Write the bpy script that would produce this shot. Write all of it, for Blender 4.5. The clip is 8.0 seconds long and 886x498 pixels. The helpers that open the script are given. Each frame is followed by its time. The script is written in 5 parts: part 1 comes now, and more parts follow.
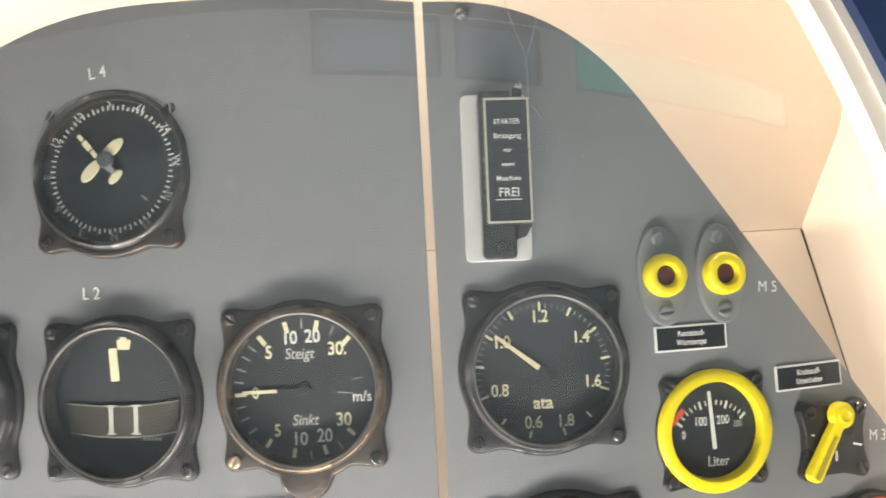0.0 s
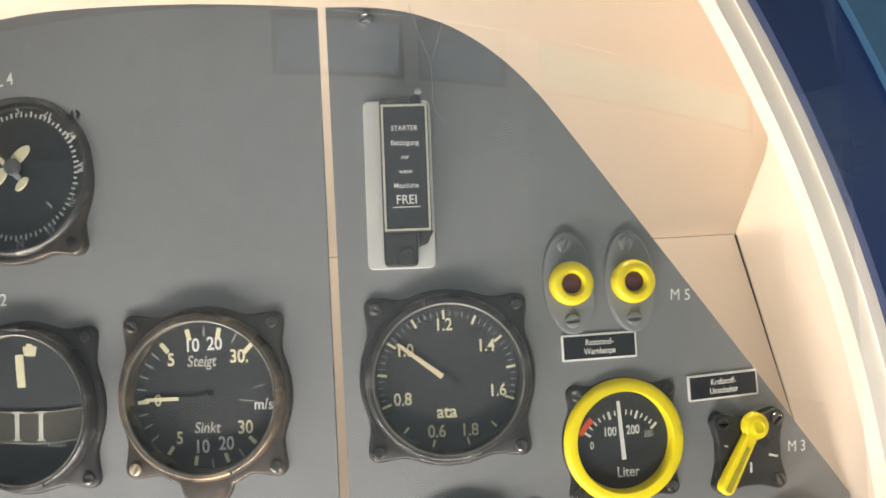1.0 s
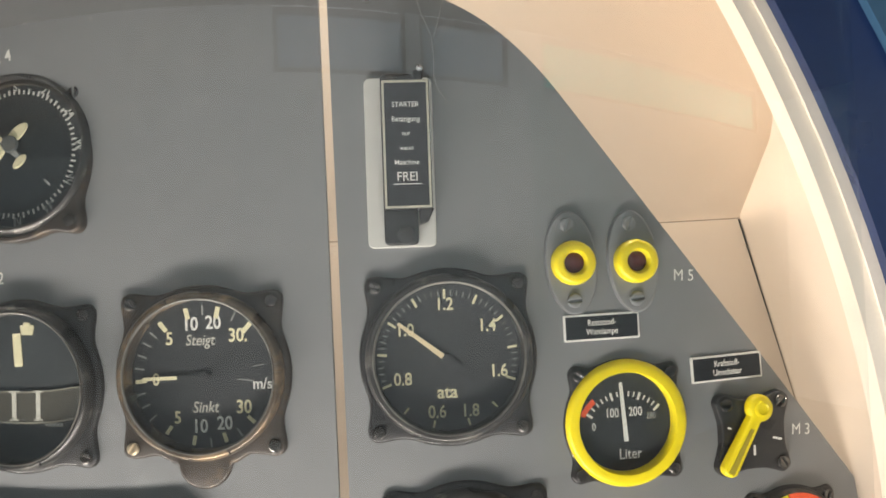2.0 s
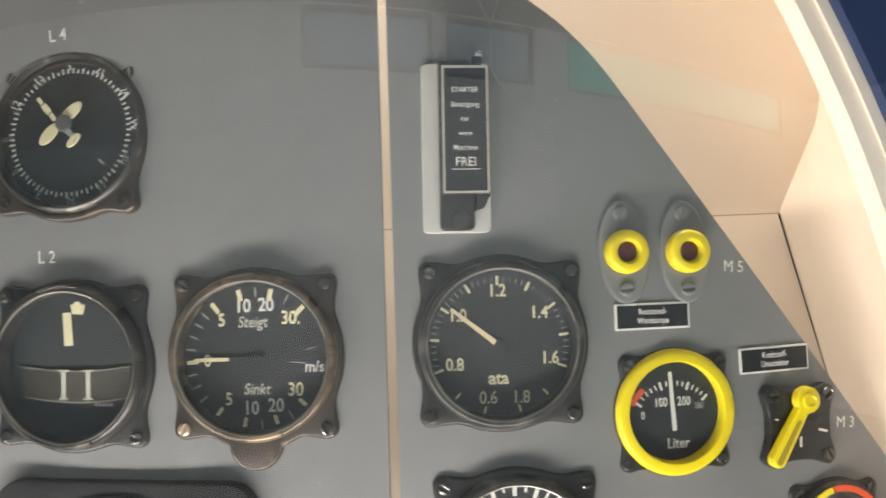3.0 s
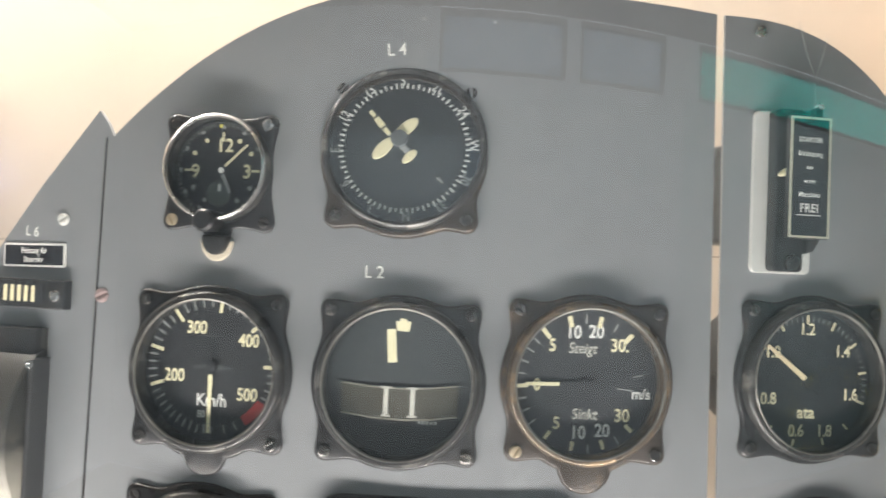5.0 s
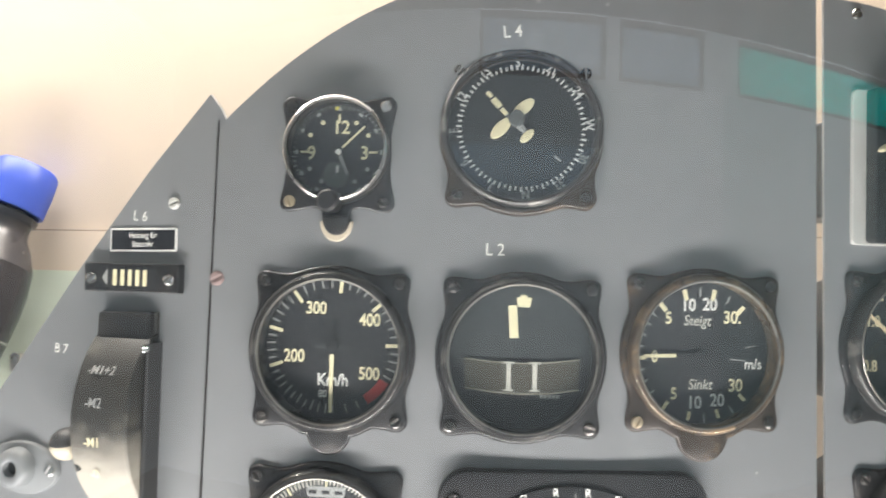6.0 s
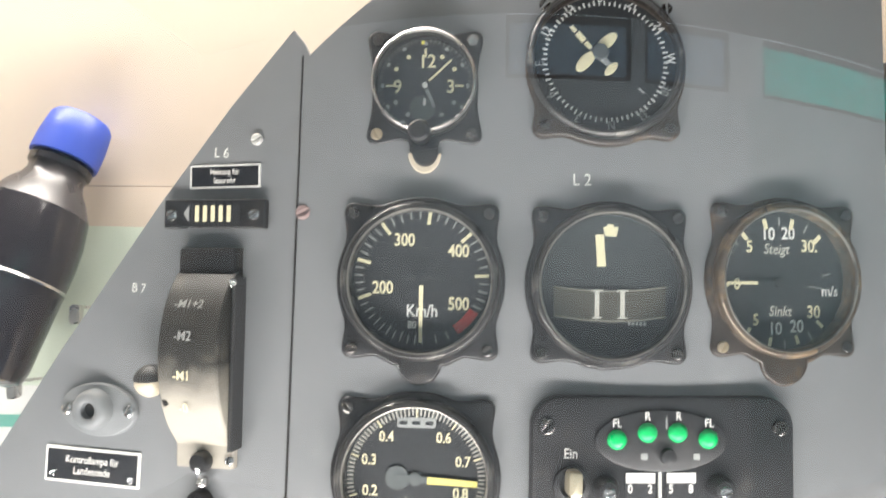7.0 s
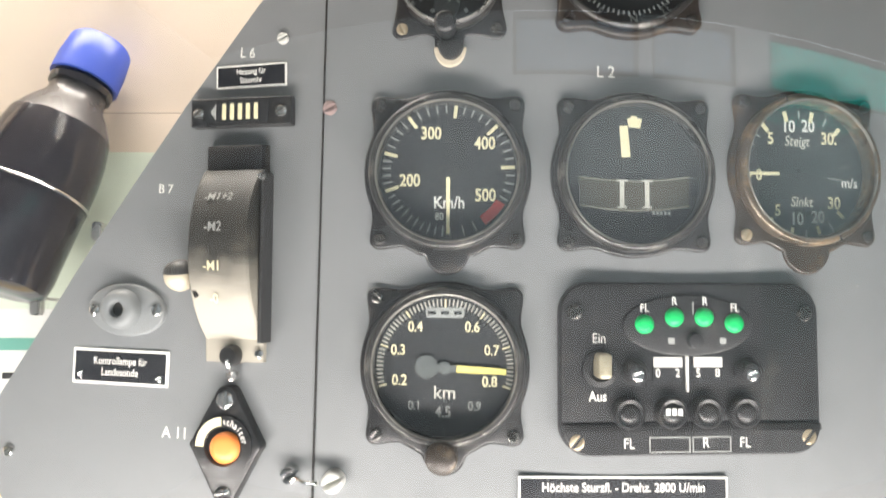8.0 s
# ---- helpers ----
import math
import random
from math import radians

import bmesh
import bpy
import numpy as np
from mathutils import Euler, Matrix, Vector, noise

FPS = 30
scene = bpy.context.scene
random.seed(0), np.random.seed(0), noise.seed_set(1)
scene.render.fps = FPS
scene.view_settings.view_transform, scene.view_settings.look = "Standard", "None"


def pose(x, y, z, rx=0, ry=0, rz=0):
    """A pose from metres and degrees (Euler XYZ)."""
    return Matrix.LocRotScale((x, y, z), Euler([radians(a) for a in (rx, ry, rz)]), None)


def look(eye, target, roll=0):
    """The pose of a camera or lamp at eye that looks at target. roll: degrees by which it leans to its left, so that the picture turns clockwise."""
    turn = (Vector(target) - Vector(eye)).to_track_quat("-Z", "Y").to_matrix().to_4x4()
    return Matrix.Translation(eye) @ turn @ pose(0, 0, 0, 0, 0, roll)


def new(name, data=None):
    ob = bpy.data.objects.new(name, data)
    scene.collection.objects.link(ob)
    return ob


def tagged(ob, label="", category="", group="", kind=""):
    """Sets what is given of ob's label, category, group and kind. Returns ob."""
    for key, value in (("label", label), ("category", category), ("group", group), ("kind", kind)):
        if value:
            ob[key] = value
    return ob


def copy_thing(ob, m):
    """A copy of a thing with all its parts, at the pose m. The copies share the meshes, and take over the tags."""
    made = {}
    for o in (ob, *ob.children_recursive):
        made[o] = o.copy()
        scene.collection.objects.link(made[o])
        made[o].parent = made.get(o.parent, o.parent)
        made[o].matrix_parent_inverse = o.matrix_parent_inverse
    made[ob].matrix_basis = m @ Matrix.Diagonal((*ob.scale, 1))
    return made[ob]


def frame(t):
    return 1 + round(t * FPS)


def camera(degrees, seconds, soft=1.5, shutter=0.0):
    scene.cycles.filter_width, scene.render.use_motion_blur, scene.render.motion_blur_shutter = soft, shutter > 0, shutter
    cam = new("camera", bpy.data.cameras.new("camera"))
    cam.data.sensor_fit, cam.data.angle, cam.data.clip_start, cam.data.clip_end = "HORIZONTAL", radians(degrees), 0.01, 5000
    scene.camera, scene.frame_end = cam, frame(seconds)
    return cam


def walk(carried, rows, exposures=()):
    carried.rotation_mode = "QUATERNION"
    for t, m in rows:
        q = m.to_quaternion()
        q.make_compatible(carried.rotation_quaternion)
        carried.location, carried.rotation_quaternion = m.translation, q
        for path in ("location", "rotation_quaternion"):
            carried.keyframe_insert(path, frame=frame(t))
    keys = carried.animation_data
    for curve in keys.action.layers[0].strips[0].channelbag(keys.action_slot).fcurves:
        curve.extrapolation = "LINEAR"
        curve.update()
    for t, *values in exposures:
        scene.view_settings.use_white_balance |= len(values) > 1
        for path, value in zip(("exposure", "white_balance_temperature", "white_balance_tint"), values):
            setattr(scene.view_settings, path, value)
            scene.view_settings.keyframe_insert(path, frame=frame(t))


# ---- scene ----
cam = camera(64.0, 8.0, soft=1.6, shutter=0.5)
PATH = [
    (0, (0.294, -0.323, 0.057), (0.046, 1.661, 0.11), -2.3),
    (0.2, (0.3075, -0.3206, 0.0582), (0.0422, 1.6611, 0.1062), -2.37),
    (0.5, (0.327, -0.318, 0.06), (0.055, 1.663, 0.109), -2.6),
    (0.7, (0.3387, -0.3153, 0.0600), (0.0579, 1.6643, 0.1086), -2.37),
    (1, (0.347, -0.313, 0.059), (0.056, 1.665, 0.111), -2.2),
    (2.5, (0.345, -0.309, 0.044), (0.042, 1.667, 0.096), -1.8),
    (2.7, (0.3383, -0.3094, 0.0430), (0.0212, 1.6645, 0.0970), -1.60),
    (3, (0.319, -0.314, 0.043), (0.036, 1.665, 0.095), -1.0),
    (3.2, (0.3015, -0.3175, 0.0448), (0.0331, 1.6637, 0.0968), -0.66),
    (3.5, (0.274, -0.321, 0.049), (0.036, 1.663, 0.104), 0.3),
    (3.7, (0.2567, -0.3229, 0.0501), (0.0471, 1.6653, 0.1067), 0.67),
    (4, (0.225, -0.327, 0.051), (0.03, 1.663, 0.109), 1.0),
    (4.5, (0.178, -0.333, 0.054), (0.019, 1.66, 0.104), 1.3),
    (4.7, (0.1571, -0.3363, 0.0554), (0.0280, 1.6589, 0.1084), 1.98),
    (5.8, (0.0658, -0.3468, 0.0443), (0.0573, 1.6524, 0.0992), 1.59),
    (6, (0.055, -0.348, 0.04), (0.052, 1.651, 0.103), 1.5),
    (6.2, (0.0419, -0.3487, 0.0359), (0.0440, 1.6504, 0.0941), 1.45),
    (6.5, (0.026, -0.349, 0.026), (0.062, 1.649, 0.099), 1.5),
    (6.7, (0.0140, -0.3488, 0.0165), (0.0667, 1.6490, 0.0943), 1.32),
    (7, (-0.002, -0.349, -0.001), (0.074, 1.647, 0.094), 0.9),
    (7.2, (-0.0089, -0.3487, -0.0131), (0.0732, 1.6470, 0.0897), 0.94),
    (7.5, (-0.016, -0.347, -0.032), (0.067, 1.648, 0.07), 0.5),
    (7.7, (-0.0178, -0.3474, -0.0431), (0.0653, 1.6475, 0.0728), 0.46),
    (8, (-0.018, -0.349, -0.059), (0.075, 1.645, 0.056), 0.3),
]
walk(cam, [(t, look(eye, target, roll)) for t, eye, target, roll in PATH], [(0, 0.47, 6500, 10), (0.5, 0.34, 6550, 10), (1, 0.22, 6600, 10), (2.5, 0.1, 6650, 10), (3.5, 0.24, 6550, 10), (4.5, 0.4, 6350, 10), (6.5, 0.39, 6200, 10), (7.2, 0.40, 6200, 10), (8, 0.41, 6350, 10)])

# ---- light ----
world = bpy.data.worlds.new("hall_air")
scene.world = world
world.use_nodes = True
world.node_tree.nodes["Background"].inputs[0].default_value = (0.6, 0.75, 0.9, 1)
world.node_tree.nodes["Background"].inputs[1].default_value = 0.3


def area_lamp(name, eye, target, sx, sy, watts, colour):
    data = bpy.data.lights.new(name, "AREA")
    data.shape, data.size, data.size_y, data.energy, data.color = "RECTANGLE", sx, sy, watts, colour
    ob = new(name, data)
    ob.matrix_world = look(eye, target)
    return ob


# a light strip below the exhibit and a lamp inside the niche
area_lamp("strip_light", (-0.03, -0.215, -0.37), (-0.03, 0.02, -0.06), 1.0, 0.07, 6.8, (1.0, 0.925, 0.85))
area_lamp("niche_light", (-0.05, 0.06, 0.60), (-0.06, 0.145, 0.12), 1.1, 0.05, 16.0, (1.0, 0.91, 0.80))
# unseen fill, added to brighten the hall wall that the pane reflects
area_lamp("hall_fill", (1.6, -2.3, 1.30), (1.6, -3.5, -0.5), 5.6, 0.25, 82.0, (1.0, 0.96, 0.93))

# ---- materials ----


def material(name, colour, rough=0.5, metal=0.0, vary=0.12, scale=60.0, bump=0.0, second=None, amount=0.0, clump=12.0):
    """A surface with fine grain, broad mottling and, with second, worn or stained patches."""
    m = bpy.data.materials.new(name)
    m.use_nodes = True
    n, l = m.node_tree.nodes, m.node_tree.links
    b = n["Principled BSDF"]
    co = n.new("ShaderNodeTexCoord")
    fine, broad = n.new("ShaderNodeTexNoise"), n.new("ShaderNodeTexNoise")
    fine.inputs["Scale"].default_value, fine.inputs["Detail"].default_value = scale * 12, 6
    broad.inputs["Scale"].default_value, broad.inputs["Detail"].default_value = scale, 5
    for t in (fine, broad):
        l.new(co.outputs["Object"], t.inputs["Vector"])
    add = n.new("ShaderNodeMath")
    add.operation = "ADD"
    l.new(fine.outputs[0], add.inputs[0])
    l.new(broad.outputs[0], add.inputs[1])
    rng = n.new("ShaderNodeMapRange")
    rng.inputs[1].default_value, rng.inputs[2].default_value = 0.6, 1.4
    rng.inputs[3].default_value, rng.inputs[4].default_value = 1 - vary, 1 + vary
    l.new(add.outputs[0], rng.inputs[0])
    mul = n.new("ShaderNodeVectorMath")
    mul.operation = "SCALE"
    mul.inputs[0].default_value = colour
    l.new(rng.outputs[0], mul.inputs["Scale"])
    out = mul.outputs[0]
    if second:
        patch = n.new("ShaderNodeTexNoise")
        patch.inputs["Scale"].default_value, patch.inputs["Detail"].default_value = clump, 8
        patch.inputs["Roughness"].default_value = 0.7
        l.new(co.outputs["Object"], patch.inputs["Vector"])
        ramp = n.new("ShaderNodeMapRange")
        ramp.inputs[1].default_value, ramp.inputs[2].default_value = 0.66 - amount * 0.4, 0.74 - amount * 0.3
        l.new(patch.outputs[0], ramp.inputs[0])
        mix = n.new("ShaderNodeMix")
        mix.data_type = "RGBA"
        l.new(ramp.outputs[0], mix.inputs["Factor"])
        l.new(out, mix.inputs["A"])
        mix.inputs["B"].default_value = (*second, 1)
        out = mix.outputs["Result"]
    l.new(out, b.inputs["Base Color"])
    rr = n.new("ShaderNodeMapRange")
    rr.inputs[1].default_value, rr.inputs[2].default_value = 0.3, 0.7
    rr.inputs[3].default_value, rr.inputs[4].default_value = max(0.03, rough - 0.08), min(1, rough + 0.08)
    l.new(broad.outputs[0], rr.inputs[0])
    l.new(rr.outputs[0], b.inputs["Roughness"])
    b.inputs["Metallic"].default_value = metal
    if bump:
        bn = n.new("ShaderNodeBump")
        bn.inputs["Strength"].default_value, bn.inputs["Distance"].default_value = bump, 0.0006
        l.new(fine.outputs[0], bn.inputs["Height"])
        l.new(bn.outputs[0], b.inputs["Normal"])
    return m


def glass_material(name, tint=(1, 1, 1), ior=1.45, rough=0.0):
    m = bpy.data.materials.new(name)
    m.use_nodes = True
    n, l = m.node_tree.nodes, m.node_tree.links
    n.remove(n["Principled BSDF"])
    clear, gloss, mix, fr = (n.new("ShaderNodeBsdfTransparent"), n.new("ShaderNodeBsdfGlossy"), n.new("ShaderNodeMixShader"), n.new("ShaderNodeFresnel"))
    clear.inputs[0].default_value = (*tint, 1)
    gloss.inputs["Roughness"].default_value = rough
    fr.inputs[0].default_value = ior
    low = n.new("ShaderNodeMath")
    low.operation = "MINIMUM"
    low.inputs[1].default_value = 0.10
    l.new(fr.outputs[0], low.inputs[0])
    l.new(low.outputs[0], mix.inputs[0])
    l.new(clear.outputs[0], mix.inputs[1])
    l.new(gloss.outputs[0], mix.inputs[2])
    l.new(mix.outputs[0], n["Material Output"].inputs[0])
    return m


PANEL = material("panel_grey_paint", (0.208, 0.215, 0.222), 0.42, vary=0.07, scale=9, bump=0.10, second=(0.25, 0.26, 0.265), amount=0.16, clump=14)
BLACK = material("black_case_lacquer", (0.023, 0.023, 0.024), 0.32, vary=0.25, scale=40, bump=0.25, second=(0.055, 0.050, 0.046), amount=0.17, clump=70)
BAKELITE = material("dusty_black_bakelite", (0.026, 0.026, 0.028), 0.42, vary=0.2, scale=30, bump=0.2, second=(0.050, 0.048, 0.046), amount=0.2, clump=40)
WORN = material("worn_brown_lacquer", (0.045, 0.037, 0.031), 0.36, 0.2, vary=0.3, scale=50, bump=0.25, second=(0.135, 0.102, 0.070), amount=0.28, clump=60)
WORN_RIM = material("worn_brass_rim", (0.13, 0.105, 0.08), 0.3, 0.6, vary=0.3, scale=50, bump=0.2, second=(0.34, 0.25, 0.16), amount=0.4, clump=80)
RIM = material("worn_black_rim", (0.058, 0.057, 0.056), 0.30, 0.5, vary=0.25, scale=50, bump=0.12, second=(0.22, 0.21, 0.195), amount=0.26, clump=70)
RING = material("dull_steel_ring", (0.30, 0.29, 0.265), 0.34, 0.7, vary=0.25, scale=60, second=(0.14, 0.13, 0.12), amount=0.3, clump=50)
STEEL = material("bright_steel_rim", (0.55, 0.54, 0.52), 0.25, 0.9, vary=0.15, scale=60)
DIAL = material("dial_black", (0.017, 0.018, 0.021), 0.6, vary=0.2, scale=40)
DIAL_BLUE = material("compass_dial_black", (0.012, 0.017, 0.021), 0.5, vary=0.2, scale=40)
IVORY = material("aged_luminous_paint", (0.82, 0.76, 0.50), 0.6, vary=0.12, scale=120)
WHITE = material("white_paint", (0.80, 0.80, 0.76), 0.6, vary=0.08, scale=120)
# greyed white: dull print, and figures with bezel shade put into their colour
GREYED = material("greyed_white_paint", (0.34, 0.35, 0.34), 0.6, vary=0.2, scale=160)
DIM = material("dim_dial_print", (0.10, 0.11, 0.11), 0.6, vary=0.2, scale=160)
RED = material("red_paint", (0.42, 0.035, 0.03), 0.5, vary=0.1)
ORANGE_RED = material("orange_red_paint", (0.80, 0.10, 0.03), 0.5, vary=0.1)
YELLOW = material("yellow_paint", (0.88, 0.73, 0.008), 0.38, vary=0.06, scale=30, bump=0.08, second=(0.62, 0.50, 0.02), amount=0.10, clump=60)
DARK_RED = material("dark_red_lens", (0.10, 0.018, 0.014), 0.2, vary=0.15)
GREEN = material("green_lamp_lens", (0.006, 0.50, 0.13), 0.3, vary=0.06)
ORANGE = material("orange_button", (0.95, 0.30, 0.07), 0.4, vary=0.1, second=(0.95, 0.45, 0.15), amount=0.2, clump=100)
GREY = material("grey_lamp_socket", (0.21, 0.22, 0.225), 0.45, vary=0.1, bump=0.1)
SCREW = material("blackened_screw", (0.13, 0.125, 0.12), 0.24, 0.85, vary=0.3, scale=120)
BRASS = material("brass_screw", (0.56, 0.47, 0.33), 0.35, 0.7, vary=0.2, scale=120)
CHROME = material("chrome", (0.75, 0.75, 0.74), 0.15, 1.0, vary=0.06)
ALU = material("bare_aluminium_plate", (0.66, 0.66, 0.62), 0.45, 0.25, vary=0.08, scale=30, second=(0.48, 0.46, 0.38), amount=0.22, clump=40)
LABEL = material("black_label_enamel", (0.013, 0.014, 0.018), 0.4, vary=0.2)
QUADRANT_BARE = material("bare_lever_box_metal", (0.30, 0.28, 0.245), 0.42, 0.3, vary=0.12, scale=30, bump=0.15, second=(0.20, 0.185, 0.16), amount=0.2, clump=60)


def graded_box_metal():
    """Dark box colour that turns pale towards the bottom, with a ragged edge."""
    m = material("graded_lever_box", (0.028, 0.027, 0.024), 0.58, 0.0, vary=0.2, scale=30, bump=0.2, second=(0.075, 0.070, 0.058), amount=0.2, clump=45)
    n, l = m.node_tree.nodes, m.node_tree.links
    b = n["Principled BSDF"]
    lacquer = b.inputs["Base Color"].links[0].from_socket
    co, sep, ragged = n.new("ShaderNodeTexCoord"), n.new("ShaderNodeSeparateXYZ"), n.new("ShaderNodeTexNoise")
    ragged.inputs["Scale"].default_value, ragged.inputs["Detail"].default_value = 90, 7
    l.new(co.outputs["Object"], sep.inputs[0])
    l.new(co.outputs["Object"], ragged.inputs["Vector"])
    add = n.new("ShaderNodeMath")
    add.operation, add.inputs[1].default_value = "MULTIPLY_ADD", 0.022
    l.new(ragged.outputs[0], add.inputs[0])
    l.new(sep.outputs["Y"], add.inputs[2])
    # 0 on the dark upper part, 1 on the pale lower part
    worn = n.new("ShaderNodeMapRange")
    worn.inputs[1].default_value, worn.inputs[2].default_value = -0.030, -0.054
    l.new(add.outputs[0], worn.inputs[0])
    mix = n.new("ShaderNodeMix")
    mix.data_type = "RGBA"
    l.new(worn.outputs[0], mix.inputs["Factor"])
    l.new(lacquer, mix.inputs["A"])
    mix.inputs["B"].default_value = (0.40, 0.37, 0.31, 1)
    l.new(mix.outputs["Result"], b.inputs["Base Color"])
    return m


QUADRANT = graded_box_metal()
QUADRANT_DARK = material("lever_box_dark", (0.05, 0.05, 0.05), 0.5, 0.2, vary=0.2)
CREAM = material("cream_wall_paint", (0.66, 0.56, 0.455), 0.55, vary=0.03, scale=5, bump=0.05, second=(0.61, 0.51, 0.41), amount=0.14, clump=4)
TRIM = material("cream_trim_edge", (0.86, 0.80, 0.70), 0.5, vary=0.04)
BLUE = material("blue_frame_paint", (0.010, 0.030, 0.115), 0.35, vary=0.12, scale=20)
# frame blue made lighter for the hall's reflection; the plinth shares it
BLUE_LIGHT = material("blue_case_side", (0.045, 0.12, 0.22), 0.4, vary=0.1, scale=12)
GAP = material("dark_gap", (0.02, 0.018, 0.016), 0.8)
JOINT = material("shaded_joint", (0.26, 0.21, 0.16), 0.8)
CAP_BLUE = material("blue_plastic_cap", (0.035, 0.075, 0.42), 0.42, vary=0.06, scale=40)
BOTTLE = material("dark_bottle_liquid", (0.022, 0.021, 0.026), 0.14, vary=0.2, scale=30)
BOTTLE_TOP = material("dusty_bottle_shoulder", (0.036, 0.033, 0.036), 0.28, vary=0.2, scale=40)
CARD = material("white_card", (0.78, 0.79, 0.76), 0.7, vary=0.03)
CARD_PALE = material("pale_green_print", (0.66, 0.74, 0.62), 0.7, vary=0.03, scale=8)
CARD_GREEN = material("green_print", (0.16, 0.42, 0.34), 0.7, vary=0.05)
CARD_YELLOW = material("yellow_print", (0.80, 0.58, 0.18), 0.7, vary=0.05)
INK = material("dark_ink", (0.03, 0.03, 0.03), 0.7)
TUBE_GLINT = material("pale_tube_glint", (0.27, 0.26, 0.21), 0.3, vary=0.1)
TUBE_MARK = material("greyed_tube_paint", (0.55, 0.54, 0.48), 0.5, vary=0.1)
TUBE = material("inclinometer_tan", (0.066, 0.061, 0.047), 0.35, vary=0.1)
HALL_WALL = material("hall_wall_plaster", (0.58, 0.66, 0.70), 0.8, vary=0.06, scale=2)
HALL_TEAL = material("hall_wall_teal", (0.40, 0.51, 0.53), 0.8, vary=0.06, scale=2)
HALL_CEILING = material("hall_ceiling_wood", (0.075, 0.042, 0.028), 0.7, vary=0.2, scale=3)
HALL_FLOOR = material("hall_floor", (0.16, 0.15, 0.145), 0.5, vary=0.1, scale=4)
GLASS = glass_material("instrument_glass", (0.97, 0.98, 0.98))
PANE = glass_material("display_pane_glass", (0.985, 0.99, 0.99), 1.48)
WINDOW_TEAL = glass_material("teal_window_glass", (0.10, 0.88, 0.80))
WINDOW_GREY = glass_material("grey_window_glass", (0.66, 0.71, 0.76))
DAYLIGHT = bpy.data.materials.new("daylight")
DAYLIGHT.use_nodes = True
DAYLIGHT.node_tree.nodes["Principled BSDF"].inputs["Base Color"].default_value = (0, 0, 0, 1)
DAYLIGHT.node_tree.nodes["Principled BSDF"].inputs["Emission Color"].default_value = (0.85, 0.95, 1.0, 1)
DAYLIGHT.node_tree.nodes["Principled BSDF"].inputs["Emission Strength"].default_value = 1.3

# ---- mesh helpers: x right, y up, z towards the viewer ----


def part(name, bm, mat, parent=None, label=""):
    me = bpy.data.meshes.new(name)
    bmesh.ops.recalc_face_normals(bm, faces=bm.faces)
    bm.to_mesh(me)
    bm.free()
    me.materials.append(mat)
    ob = new(name, me)
    if parent:
        ob.parent = parent
    if label:
        ob["label"] = label
    return ob


def thing(name, m, label, category, group="", kind=""):
    ob = new(name)
    ob.empty_display_size = 0.01
    ob.matrix_world = m
    return tagged(ob, label, category, group, kind)


def smooth(ob, angle=35):
    ob.data.shade_smooth()
    ob.data.set_sharp_from_angle(angle=radians(angle))
    return ob


def inset(pts, d):
    out, n = [], len(pts)
    for i in range(n):
        a, b, c = Vector(pts[i - 1]), Vector(pts[i]), Vector(pts[(i + 1) % n])
        e, f = (b - a).normalized(), (c - b).normalized()
        k = Vector((-e.y - f.y, e.x + f.x))
        k = k.normalized() if k.length > 1e-9 else Vector((-e.y, e.x))
        out.append(b + k * d / max(0.4, k.dot(Vector((-e.y, e.x)))))
    return out


def prism(pts, z0, z1, bevel=0.0, bm=None):
    """A plate with that outline (counter-clockwise), with a bevelled front edge."""
    bm = bm or bmesh.new()
    rings = [[bm.verts.new((x, y, z0)) for x, y in pts], [bm.verts.new((x, y, z1 - bevel)) for x, y in pts]]
    if bevel:
        rings.append([bm.verts.new((p[0], p[1], z1 - bevel * 0.3)) for p in inset(pts, bevel * 0.3)])
        rings.append([bm.verts.new((p[0], p[1], z1)) for p in inset(pts, bevel)])
    n = len(pts)
    for a, b in zip(rings, rings[1:]):
        for i in range(n):
            bm.faces.new((a[i], a[(i + 1) % n], b[(i + 1) % n], b[i]))
    bm.faces.new(rings[-1])
    bm.faces.new(rings[0][::-1])
    return bm


def lathe(profile, seg=64, bm=None, cx=0.0, cy=0.0):
    """A turned body round the z axis from rows of radius and height."""
    bm = bm or bmesh.new()
    rings = []
    for r, z in profile:
        if r < 1e-7:
            rings.append([bm.verts.new((cx, cy, z))])
        else:
            rings.append([bm.verts.new((cx + r * math.cos(2 * math.pi * i / seg), cy + r * math.sin(2 * math.pi * i / seg), z)) for i in range(seg)])
    for a, b in zip(rings, rings[1:]):
        for i in range(seg):
            j = (i + 1) % seg
            if len(a) == 1 and len(b) == 1:
                continue
            if len(a) == 1:
                bm.faces.new((a[0], b[i], b[j]))
            elif len(b) == 1:
                bm.faces.new((a[i], a[j], b[0]))
            else:
                bm.faces.new((a[i], a[j], b[j], b[i]))
    return bm


def rect(x0, y0, x1, y1, r=0.0, n=5):
    if r <= 0:
        return [(x0, y0), (x1, y0), (x1, y1), (x0, y1)]
    pts = []
    for cx, cy, a in ((x1 - r, y0 + r, -90), (x1 - r, y1 - r, 0), (x0 + r, y1 - r, 90), (x0 + r, y0 + r, 180)):
        for i in range(n + 1):
            t = radians(a + 90 * i / n)
            pts.append((cx + r * math.cos(t), cy + r * math.sin(t)))
    return pts


